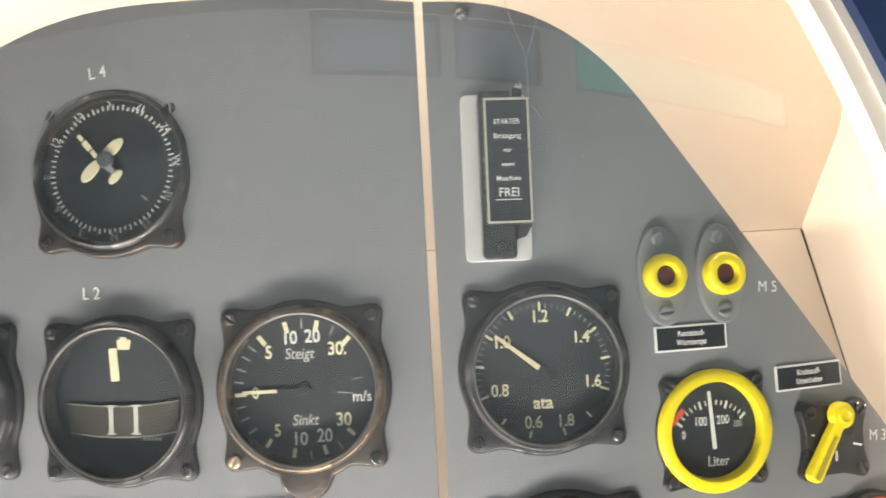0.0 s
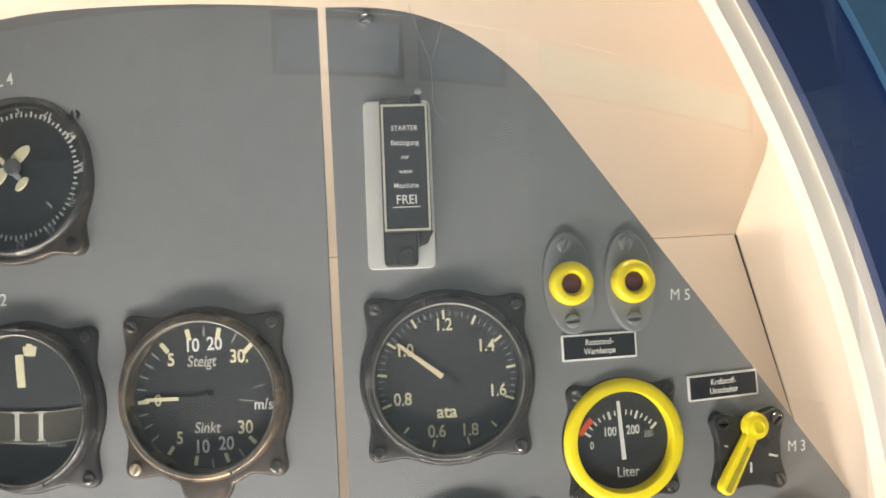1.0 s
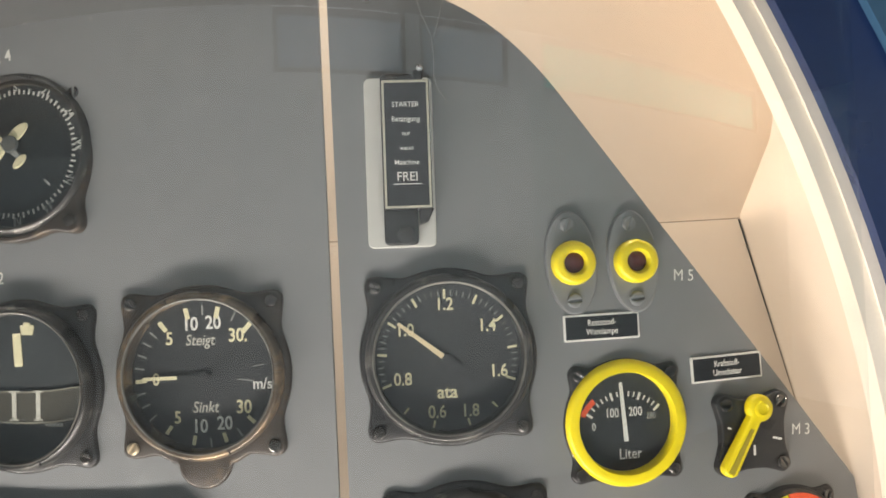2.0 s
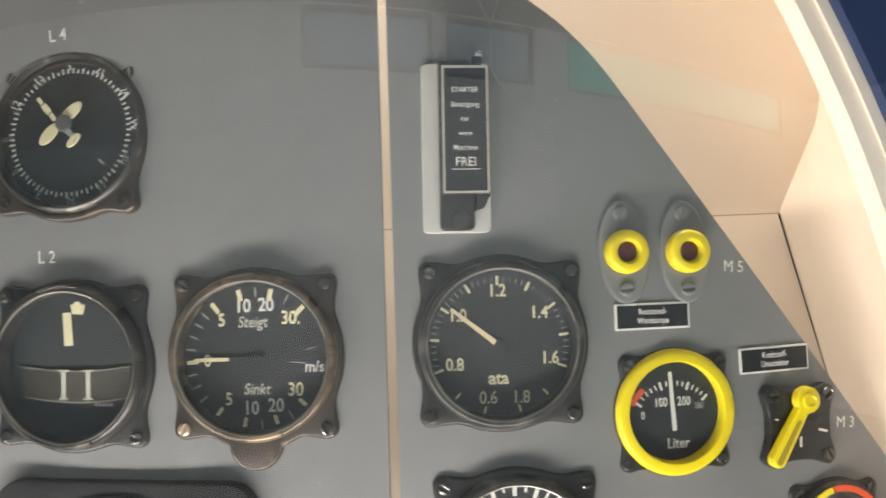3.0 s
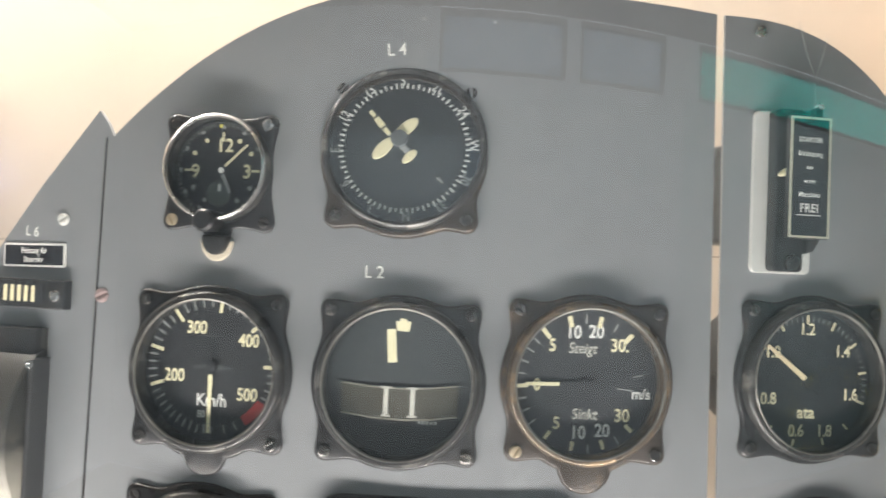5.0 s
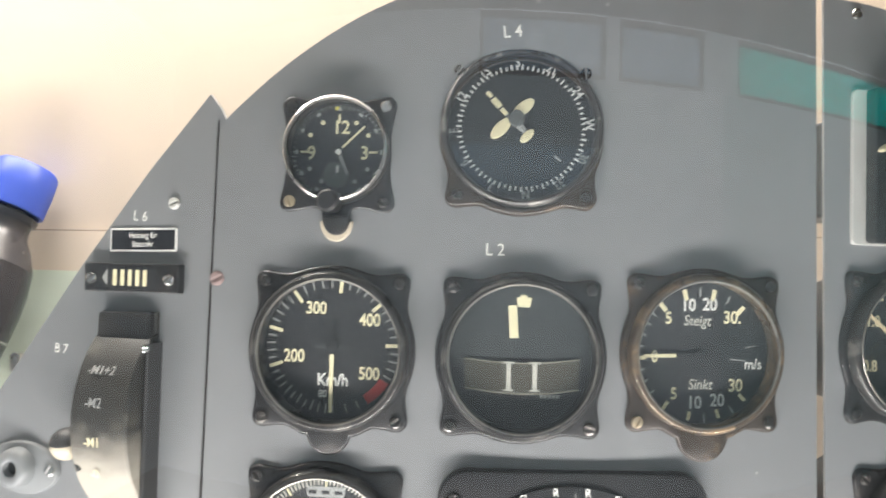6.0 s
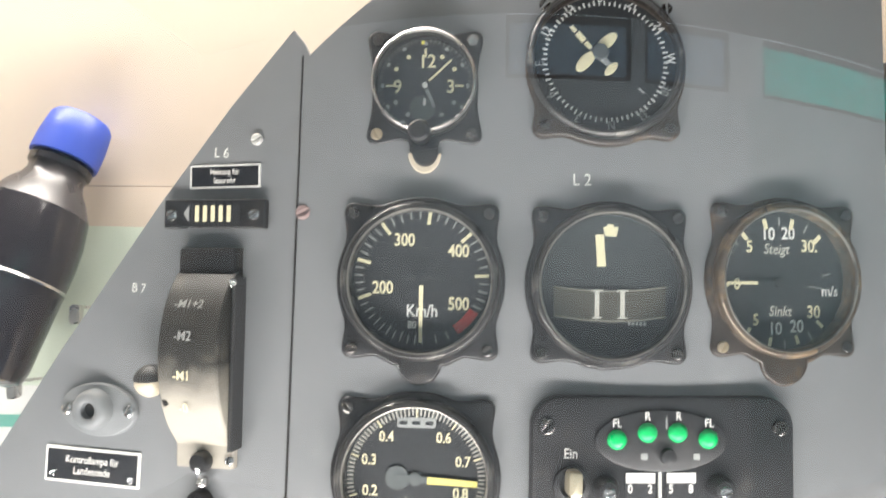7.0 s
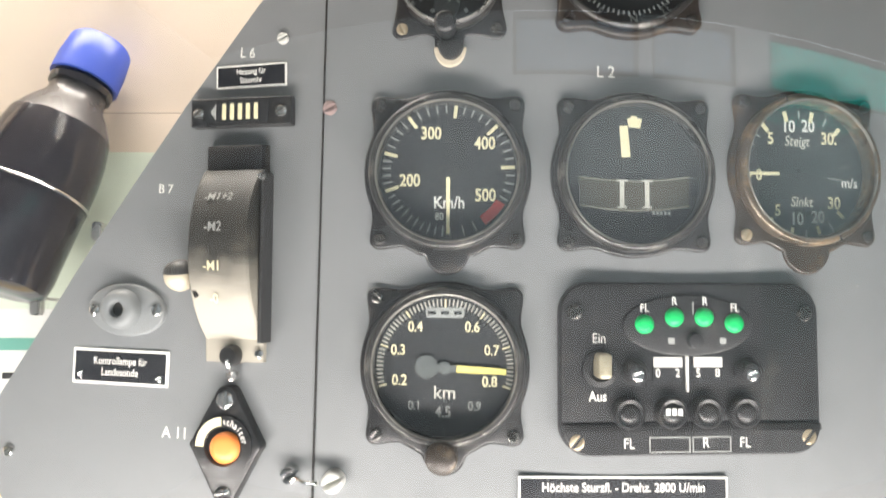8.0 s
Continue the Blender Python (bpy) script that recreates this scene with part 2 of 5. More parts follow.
def box_at(bm, x0, y0, z0, x1, y1, z1):
    v = [bm.verts.new(p) for p in ((x0, y0, z0), (x1, y0, z0), (x1, y1, z0), (x0, y1, z0), (x0, y0, z1), (x1, y0, z1), (x1, y1, z1), (x0, y1, z1))]
    for f in ((3, 2, 1, 0), (4, 5, 6, 7), (0, 1, 5, 4), (1, 2, 6, 5), (2, 3, 7, 6), (3, 0, 4, 7)):
        bm.faces.new([v[i] for i in f])
    return bm


def bar(bm, a, r0, r1, w, z0, z1, cx=0.0, cy=0.0):
    """A radial bar: a in degrees clockwise from the top."""
    t = radians(a)
    d, s = Vector((math.sin(t), math.cos(t))), Vector((math.cos(t), -math.sin(t)))
    c = Vector((cx, cy))
    q = [c + d * r0 - s * w / 2, c + d * r0 + s * w / 2, c + d * r1 + s * w / 2, c + d * r1 - s * w / 2]
    prism([(p.x, p.y) for p in q], z0, z1, 0, bm)


def arc_band(a0, a1, r0, r1, z0, z1, n=16, cx=0.0, cy=0.0):
    """A flat band along a circle, clockwise from a0 to a1 degrees."""
    out = [(cx + r1 * math.sin(radians(a0 + (a1 - a0) * i / n)), cy + r1 * math.cos(radians(a0 + (a1 - a0) * i / n))) for i in range(n + 1)]
    back = [(cx + r0 * math.sin(radians(a0 + (a1 - a0) * i / n)), cy + r0 * math.cos(radians(a0 + (a1 - a0) * i / n))) for i in range(n + 1)]
    return prism((out + back[::-1])[::-1], z0, z1)


def lettering(body, size, mat, parent, x, y, z, turn=0.0, bold=0.012, squeeze=0.85, slant=0.0, name="lettering"):
    cu = bpy.data.curves.new(name, "FONT")
    cu.body, cu.size, cu.align_x, cu.align_y = body, size, "CENTER", "CENTER"
    cu.extrude, cu.offset, cu.shear, cu.resolution_u = 0.00004, size * bold, slant, 4
    tmp = bpy.data.objects.new(name, cu)
    me = bpy.data.meshes.new_from_object(tmp)
    bpy.data.objects.remove(tmp)
    bpy.data.curves.remove(cu)
    me.materials.clear()
    me.materials.append(mat)
    me.transform(Matrix.Translation((x, y, z)) @ Matrix.Rotation(radians(-turn), 4, "Z") @ Matrix.Diagonal((squeeze, 1, 1, 1)))
    ob = new(name, me)
    ob.parent = parent
    return ob


def wire(points, radius, mat, name, parent=None, label=""):
    """A round wire through a few points, as a mesh tube."""
    bm, ring, n = bmesh.new(), [], 8
    pts = [Vector(p) for p in points]
    for i, p in enumerate(pts):
        d = (pts[min(i + 1, len(pts) - 1)] - pts[max(i - 1, 0)]).normalized()
        u = d.orthogonal().normalized()
        if ring:
            u = (last - d * last.dot(d)).normalized()
        last, v = u, d.cross(u)
        ring.append([bm.verts.new(p + radius * (u * math.cos(2 * math.pi * k / n) + v * math.sin(2 * math.pi * k / n))) for k in range(n)])
    for a, b in zip(ring, ring[1:]):
        for k in range(n):
            bm.faces.new((a[k], a[(k + 1) % n], b[(k + 1) % n], b[k]))
    bm.faces.new(ring[0])
    bm.faces.new(ring[-1])
    return smooth(part(name, bm, mat, parent, label), 60)


def screw(parent, x, y, z, r=0.0036, mat=SCREW, turn=30.0, h=0.0016, label=""):
    """A slotted round-head screw: two half heads with the slot between them."""
    bm = lathe([(r, -0.0004), (r, h * 0.35), (0, h * 0.35)], 16)
    g = 0.13 * r
    for s in (1, -1):
        a0 = math.asin(g / r)
        pts = [(r * math.cos(a0 + (math.pi - 2 * a0) * i / 8), r * math.sin(a0 + (math.pi - 2 * a0) * i / 8)) for i in range(9)]
        if s < 0:
            pts = [(-p[0], -p[1]) for p in pts]
        prism(pts, h * 0.2, h, r * 0.3, bm)
    bm.transform(Matrix.Translation((x, y, z)) @ Matrix.Rotation(radians(turn), 4, "Z"))
    return part("screw", bm, mat, parent, label)


# ---- plan of the panel: a bowed centre plate and right plate, and an angled left plate ----


def bow(x):
    return 0.53 * (x - 0.09) ** 2 - 0.0007


def frame_at(x, y, z, slope):
    k = math.hypot(1, slope)
    t, n = Vector((1 / k, slope / k, 0)), Vector((slope / k, -1 / k, 0))
    return Matrix(((t.x, 0, n.x, x), (t.y, 0, n.y, y), (0, 1, 0, z), (0, 0, 0, 1)))


def centre(x, z):
    return frame_at(x, bow(x), z, 1.06 * (x - 0.09))


SLOPE_L = -0.23
COS_R, COS_L = 0.958, 1 / math.hypot(1, SLOPE_L)


def right(u, z):
    return centre(0.248 + u * COS_R, z)


def left(u, z):
    return frame_at(-0.062 + u * COS_L, 0.0122 + u * COS_L * SLOPE_L, z, SLOPE_L)

# ---- the niche, its frame and the hall ----


def slab(name, corners, back, mat, label, category="wall"):
    """A flat board with those front corners (world), thick along back."""
    bm = bmesh.new()
    f = [bm.verts.new(c) for c in corners]
    b = [bm.verts.new(Vector(c) + Vector(back)) for c in corners]
    n = len(f)
    bm.faces.new(f)
    bm.faces.new(b[::-1])
    for i in range(n):
        bm.faces.new((f[i], f[(i + 1) % n], b[(i + 1) % n], b[i]))
    return tagged(part(name, bm, mat), label, category, kind="structure")


slab("wall_back", [(-0.75, 0.145, 0.0534), (0.72, 0.145, 0.0772), (0.72, 0.145, 0.70), (-0.75, 0.145, 0.70)], (0, 0.02, 0), CREAM, "cream painted back wall of the display niche")
slab("wall_back_lower", [(-0.75, 0.122, -0.30), (0.72, 0.122, -0.30), (0.72, 0.1435, 0.0764), (-0.75, 0.1435, 0.0526)], (0, 0.02, 0.001), CREAM, "sloping cream board below the back wall of the niche")
slab("ledge_gap", [(-0.75, 0.1448, 0.0524), (0.4605, 0.1448, 0.0720), (0.4605, 0.1448, 0.0731), (-0.75, 0.1448, 0.0535)], (0, 0.004, 0), JOINT, "dark joint between the boards of the niche", "joint")
slab("wall_left", [(-0.75, 0.145, -0.30), (-0.75, 0.145, 0.70), (-0.75, 0.03, 0.70), (-0.75, 0.03, -0.30)], (-0.02, 0, 0), CREAM, "cream painted end wall of the display niche")
slab("niche_ceiling", [(-0.75, 0.03, 0.70), (0.70, 0.03, 0.70), (0.70, 0.165, 0.70), (-0.75, 0.165, 0.70)], (0, 0, 0.02), CREAM, "cream painted top of the display niche", "ceiling")


def rim_x(z):
    """The inner line of the blue frame: it leans in towards the top."""
    d = z - 0.041
    return 0.4945 - 0.245 * d - 0.80 * d * d


def rim_strip(name, x0, x1, y0, y1, mat, label):
    bm, rows = bmesh.new(), []
    for i in range(41):
        z = -0.30 + 0.80 * i / 40
        x = rim_x(min(z, 0.42)) if z < 0.42 else rim_x(0.42)
        rows.append([bm.verts.new(p) for p in ((x + x0, y0, z), (x + x1, y0, z), (x + x1, y1, z), (x + x0, y1, z))])
    for a, b in zip(rows, rows[1:]):
        for i in range(4):
            bm.faces.new((a[i], a[(i + 1) % 4], b[(i + 1) % 4], b[i]))
    bm.faces.new(rows[0])
    bm.faces.new(rows[-1])
    return smooth(tagged(part(name, bm, mat), label, "frame", kind="structure"), 30)


def side_wall():
    """The side wall runs from the back corner to the frame, row by row."""
    bm, rows = bmesh.new(), []
    for i in range(121):
        z = -0.30 + i * 0.005
        back = Vector((0.4615 + 0.44 * (z - 0.073), 0.1475, z)) if z > 0.073 else Vector((0.4615 - 0.235 * (z - 0.073), 0.1475 + 0.055 * (z - 0.073), z))
        front = Vector((rim_x(min(z, 0.42)) - 0.011, 0.049, z))
        rows.append([bm.verts.new(p) for p in (back, front, front + Vector((0.004, 0.012, 0)), back + Vector((0.02, 0.004, 0)))])
    for a, b in zip(rows, rows[1:]):
        for k in range(4):
            bm.faces.new((a[k], a[(k + 1) % 4], b[(k + 1) % 4], b[k]))
    bm.faces.new(rows[0])
    bm.faces.new(rows[-1])
    return tagged(smooth(part("wall_right", bm, CREAM), 40), "cream painted side wall of the display niche", "wall", kind="structure")


side_wall()
wire([(0.4610 - 0.235 * (z - 0.073), 0.1436 + 0.055 * (z - 0.073), z) for z in (0.072, 0.02, -0.03, -0.08, -0.14)], 0.0006, GAP, "joint")
tagged(bpy.data.objects["joint"], "dark joint between sloping board and side wall", "joint", kind="structure")
rim_strip("trim", -0.0160, -0.0040, 0.032, 0.050, TRIM, "pale cream edge strip of the display niche")
rim_strip("trim_lip", -0.0080, -0.0030, 0.030, 0.034, TRIM, "thin cream lip along the blue frame")
rim_strip("display_frame", -0.0030, 0.0300, 0.022, 0.060, BLUE, "dark blue painted frame of the display niche")
# front face of the frame: reflected hall light put in as lighter blue
rim_strip("display_side", 0.0300, 0.30, 0.016, 0.056, BLUE_LIGHT, "front board of the blue frame, its reflection painted as lighter blue")

slab("display_plinth", [(-0.75, 0.05, -1.25), (0.72, 0.05, -1.25), (0.72, 0.05, -0.302), (-0.75, 0.05, -0.302)], (0, 0.12, 0), BLUE_LIGHT, "plain blue plinth below the display niche", "plinth")
EAST, TOP, SILL = 6.4, 1.48, 1.12
for name, corners, back, mat, label, cat in (
    ("floor", [(-3, 0.6, -1.25), (-3, -3.6, -1.25), (EAST, -3.6, -1.25), (EAST, 0.6, -1.25)], (0, 0, -0.05), HALL_FLOOR, "grey floor of the exhibition hall", "floor"),
    ("ceiling", [(-3, 0.6, TOP), (EAST, 0.6, TOP), (EAST, -3.6, TOP), (-3, -3.6, TOP)], (0, 0, 0.05), HALL_CEILING, "dark wooden ceiling of the exhibition hall", "ceiling"),
    ("wall_west", [(-3, 0.6, -1.25), (-3, 0.6, TOP), (-3, -3.6, TOP), (-3, -3.6, -1.25)], (-0.1, 0, 0), HALL_WALL, "pale grey plaster wall of the hall", "wall"),
    ("wall_east", [(EAST, 0.6, -1.25), (EAST, -3.6, -1.25), (EAST, -3.6, TOP), (EAST, 0.6, TOP)], (0.1, 0, 0), HALL_WALL, "pale grey plaster wall of the hall", "wall"),
    ("wall_north", [(-3, 0.6, -1.25), (EAST, 0.6, -1.25), (EAST, 0.6, TOP), (-3, 0.6, TOP)], (0, 0.1, 0), HALL_WALL, "pale grey plaster wall behind the display", "wall"),
    ("wall_south", [(-3, -3.6, -1.25), (-3, -3.6, SILL), (2.3, -3.6, SILL), (2.3, -3.6, -1.25)], (0, -0.1, 0), HALL_WALL, "pale grey plaster wall below the high windows", "wall"),
    ("wall_south_east", [(2.3, -3.6, -1.25), (2.3, -3.6, SILL), (EAST, -3.6, SILL), (EAST, -3.6, -1.25)], (0, -0.1, 0), HALL_TEAL, "pale teal painted wall below the high windows", "wall"),
):
    slab(name, corners, back, mat, label, cat)

# high windows opposite the display, between piers; daylight stands behind their tinted panes
WINDOWS = ((0.05, 1.15, WINDOW_GREY), (1.27, 2.10, WINDOW_GREY), (2.45, 5.80, WINDOW_TEAL))
edges = [-3.0] + [v for w in WINDOWS for v in w[:2]] + [EAST]
for x0, x1 in zip(edges[::2], edges[1::2]):
    slab("wall_pier", [(x0, -3.6, SILL), (x0, -3.6, TOP), (x1, -3.6, TOP), (x1, -3.6, SILL)], (0, -0.1, 0), HALL_WALL, "pale plaster pier between the high windows")
for k, (x0, x1, tint) in enumerate(WINDOWS):
    w = thing("window_%d" % (k + 1), Matrix.Translation((x0, -3.6, SILL)), "high tinted window under the hall ceiling", "window", kind="structure")
    h, l = TOP - SILL, x1 - x0
    bm = bmesh.new()
    for q in ((0, 0, l, 0.03), (0, h - 0.03, l, h), (0, 0.03, 0.03, h - 0.03), (l - 0.03, 0.03, l, h - 0.03)):
        box_at(bm, q[0], -0.07, q[1], q[2], -0.02, q[3])
    part("window_frame", bm, HALL_CEILING, w)
    glass = part("pane", box_at(bmesh.new(), 0.03, -0.05, 0.03, l - 0.03, -0.044, h - 0.03), tint, w)
    glass.visible_shadow = False
slab("backdrop", [(-0.5, -4.0, 0.7), (-0.5, -4.0, 2.2), (6.4, -4.0, 2.2), (6.4, -4.0, 0.7)], (0, -0.02, 0), DAYLIGHT, "plain bright daylight outside the high windows", "sky")


def bowed_pane():
    """A clear pane bowed like the panel, 60 mm in front of it."""
    bm, rows = bmesh.new(), []
    for i in range(81):
        x = -0.33 + 0.81 * i / 80
        y = bow(x) - 0.060
        rows.append([bm.verts.new(p) for p in ((x, y, -0.34), (x, y, 0.60), (x, y + 0.003, 0.60), (x, y + 0.003, -0.34))])
    for a, b in zip(rows, rows[1:]):
        for k in range(4):
            bm.faces.new((a[k], a[(k + 1) % 4], b[(k + 1) % 4], b[k]))
    bm.faces.new(rows[0])
    bm.faces.new(rows[-1])
    ob = smooth(tagged(part("display_pane", bm, PANE), "clear bowed pane in front of the exhibit", "glass pane", kind="structure"), 30)
    ob.visible_shadow = False


bowed_pane()

# ---- the three panel plates ----


def top_centre(x):
    return 0.1915 - 4.1 * (0.12 - x) ** 2.3 if x < 0.12 else 0.1915 - 0.0061 * ((x - 0.12) / 0.126) ** 2


def top_right(u):
    return 0.1855 - 19.4 * u ** 2.67 if u < 0.11 else 0.132 - 1.316 * (u - 0.11)


def centre_plate():
    body = thing("instrument_panel", pose(0, 0, -0.24), "bowed grey painted centre plate of an aircraft instrument panel", "instrument panel", "panel plates")
    bm, rows, n = bmesh.new(), [], 80
    for i in range(n + 1):
        x = -0.0610 + (0.2440 + 0.0610) * i / n
        z0, z1 = -0.24, top_centre(x)
        k = i / n
        x0, x1 = x + 0.0035 * k - 0.0040 * (1 - k), x - 0.0015 * k
        rows.append([bm.verts.new((x0, bow(x0), 0)), bm.verts.new((x1, bow(x1), z1 - z0)), bm.verts.new((x1, bow(x1) + 0.002, z1 - z0)), bm.verts.new((x0, bow(x0) + 0.002, 0))])
    for a, b in zip(rows, rows[1:]):
        for k in range(4):
            bm.faces.new((a[k], a[(k + 1) % 4], b[(k + 1) % 4], b[k]))
    bm.faces.new(rows[0])
    bm.faces.new(rows[-1])
    smooth(part("plate", bm, PANEL, body), 30)
    return body


def right_plate():
    base = Vector((0.33, bow(0.33), -0.18))
    body = thing("instrument_panel", Matrix.Translation(base), "bowed grey painted panel plate with a curved top edge", "instrument panel", "panel plates")
    bm, rows, n = bmesh.new(), [], 90
    for i in range(n + 1):
        k = i / n
        u1 = -0.0014 + 0.2754 * k
        u0 = u1 + 0.0054 * (1 - k)
        row = []
        for u, z, back in ((u0, -0.18, 0), (u1, top_right(max(u1, 0)), 0), (u1, top_right(max(u1, 0)), 0.002), (u0, -0.18, 0.002)):
            x = 0.248 + u * COS_R
            row.append(bm.verts.new(Vector((x, bow(x) + back, z)) - base))
        rows.append(row)
    for a, b in zip(rows, rows[1:]):
        for k in range(4):
            bm.faces.new((a[k], a[(k + 1) % 4], b[(k + 1) % 4], b[k]))
    bm.faces.new(rows[0])
    bm.faces.new(rows[-1])
    smooth(part("plate", bm, PANEL, body), 30)
    return body


def left_plate():
    body = thing("instrument_panel", left(0, 0), "grey painted angled panel plate with a pointed top", "instrument panel", "panel plates")
    pts = [(-0.10, -0.20), (0.0040, -0.20), (0.0040, 0.1150), (0.0012, 0.1205), (-0.0050, 0.1280), (-0.0385, 0.0890), (-0.0780, 0.0375), (-0.1330, -0.0400), (-0.1845, -0.118)]
    for i in range(8):
        a = radians(205 + 55 * i / 7)
        pts.append((-0.148 + 0.042 * math.cos(a), -0.146 + 0.042 * math.sin(a)))
    part("plate", prism(pts, -0.002, 0.0, 0.0003), PANEL, body)
    return body


CENTRE, RIGHT, LEFT = centre_plate(), right_plate(), left_plate()
# thin dark strip laid along the seam in place of its shade
part("seam_shade", prism([(-0.0047, -0.20), (-0.0036, -0.20), (0.0007, 0.1140), (0.0001, 0.1140)], -0.0002, 0.0006), GAP, LEFT, "dark strip laid in for the shade of the seam")


def marking(body, size, plate, place, x, z, turn=0.0, mat=WHITE, bold=0.008):
    """Hand-painted white characters on a plate."""
    m = plate.matrix_world.inverted() @ place(x, z)
    ob = lettering(body, size, mat, plate, 0, 0, 0.0003, turn, bold, 0.9, name="marking")
    ob.data.transform(m)
    return ob


marking("L 4", 0.0085, CENTRE, centre, 0.0862, 0.1592, -6)
marking("L 2", 0.0085, CENTRE, centre, 0.0800, 0.0510)
marking("M 5", 0.0080, RIGHT, right, 0.1705, 0.0408, 3, bold=0.0)
marking("M 3", 0.0080, RIGHT, right, 0.2308, -0.0395, 3, bold=0.0)
marking("L 6", 0.0075, LEFT, left, -0.0430, 0.0645, 4)
marking("B 7", 0.0070, LEFT, left, -0.0880, -0.0065, 4)
marking("A 11", 0.0085, LEFT, left, -0.0790, -0.1340, 2)

# ---- instruments ----


def flange_outline(R, half, rl, extra=(), n=144, dip=0.0034):
    """A round flange set in a square one with rounded corners and hollowed sides; with extra, more lugs (degrees, distance, radius)."""
    pts = []
    for i in range(n):
        a = 360 * i / n
        c, s = abs(math.cos(radians(a))), abs(math.sin(radians(a)))
        c, s = max(c, s), min(c, s)
        t = min(1.0, (half + rl) * s / c / half)
        edge = (half + rl - dip * (1 - t * t)) / c
        ph = math.atan2(s, c) - math.pi / 4
        d = half * math.sqrt(2)
        if rl > d * abs(math.sin(ph)):
            arc = d * math.cos(ph) + math.sqrt(rl * rl - (d * math.sin(ph)) ** 2)
            edge = min(edge, arc) if t >= 0.999 else edge
        acc = R ** 30 + edge ** 30
        for la, d, q in extra:
            ph = radians((a - la + 180) % 360 - 180)
            if abs(ph) < math.pi / 2 and q > d * abs(math.sin(ph)):
                acc += (d * math.cos(ph) + math.sqrt(q * q - (d * math.sin(ph)) ** 2)) ** 30
            elif abs(ph) < 0.5:
                acc += (R + (d + q - R) * 0.45 * (1 - abs(ph) / 0.5)) ** 30
        r = acc ** (1 / 30)
        pts.append((r * math.cos(radians(a)), r * math.sin(radians(a))))
    return pts


def ring_plate(pts, r, z0, z1, bevel):
    """A flange with that outline and a round hole."""
    bm, n = bmesh.new(), len(pts)
    hole = [(r * p[0] / math.hypot(*p), r * p[1] / math.hypot(*p)) for p in pts]
    loops = [(hole, z1), (hole, z0), (pts, z0), (pts, z1 - bevel), (inset(pts, bevel * 0.3), z1 - bevel * 0.3), (inset(pts, bevel), z1)]
    rings = [[bm.verts.new((p[0], p[1], z)) for p in q] for q, z in loops]
    for a, b in zip(rings, rings[1:] + rings[:1]):
        for i in range(n):
            bm.faces.new((a[i], a[(i + 1) % n], b[(i + 1) % n], b[i]))
    return bm


HOLES = []


def gauge(name, m, label, R=0.0385, half=0.0336, lug=0.0054, thick=0.0050, rise=0.0112, rim=RIM, case=BLACK, dial=DIAL, extra=(), rim_w=0.0035, category="gauge", screws=(SCREW,) * 4, glassy=True, notches=True, sink=0.0030, skirt=0.0034):
    t = thing(name, m @ Matrix.Translation((0, 0, -sink)), label, category, "flight instruments")
    HOLES.append((t.matrix_world.copy(), R - rim_w + 0.0014))
    smooth(part("case", lathe([(R - rim_w + 0.0008, 0.0006), (R - rim_w + 0.0008, -0.0450), (R - rim_w - 0.004, -0.0490), (0, -0.0490)], 48), case, t), 40)
    smooth(part("flange", ring_plate(flange_outline(R + skirt, half, lug, extra), R - rim_w + 0.0006, -0.001, thick, 0.0016), case, t), 50)
    ri = R - rim_w
    prof = [(R + 0.0006, thick - 0.001), (R + 0.0006, rise - 0.0022), (R - 0.0004, rise - 0.0006), (R - 0.0014, rise), (ri + 0.0004, rise - 0.0002), (ri, rise - 0.0010), (ri - 0.0003, 0.0008)]
    smooth(part("bezel", lathe(prof, 96), rim, t), 40)
    if notches or name == "altimeter":
        smooth(part("retaining_ring", lathe([(ri + 0.0008, rise - 0.0004), (ri + 0.0004, rise + 0.0003), (ri - 0.0001, rise + 0.0001), (ri - 0.0004, rise - 0.0008)], 96), RING, t, "thin bright metal ring"), 40)
    part("dial", lathe([(ri + 0.0004, 0.0004), (ri + 0.0004, 0.0012), (0, 0.0012)], 64), dial, t)
    if glassy:
        g = part("glass", lathe([(0, rise - 0.0014), (ri * 0.6, rise - 0.0015), (ri - 0.0001, rise - 0.0018), (ri - 0.0001, rise - 0.0024), (0, rise - 0.0024)], 64), GLASS, t)
        g.visible_shadow = False
    for k, (x, y) in enumerate(((-half, half), (half, half), (-half, -half), (half, -half))):
        if screws[k]:
            screw(t, x, y, thick, 0.0030, screws[k], 20 + 47 * k + 13 * len(name), 0.0013)
    if notches:
        for a in (-22, 158):
            bm = bmesh.new()
            bar(bm, a, R - 0.0025, R + 0.0001, 0.0006, rise - 0.0008, rise + 0.0002)
            part("index_notch", bm, DIAL, t)
    return t


Z = 0.00125


def nudge(t, dx, dy):
    """Shifts what is printed on or turns over a dial."""
    for o in t.children:
        if o.name.split(".")[0] not in ("flange", "bezel", "glass", "screw", "dial", "index_notch", "retaining_ring", "setting_knob", "case"):
            o.data.transform(Matrix.Translation((dx, dy, 0)))


def ticks(t, rows, mat=IVORY, name="scale_mark", cx=0.0, cy=0.0):
    """Rows of angle, inner radius, outer radius and width, as one printed scale."""
    bm = bmesh.new()
    for a, r0, r1, w in rows:
        bar(bm, a, r0, r1, w, Z - 0.0001, Z + 0.0001, cx, cy)
    return tagged(part(name, bm, mat, t), kind="stuff")


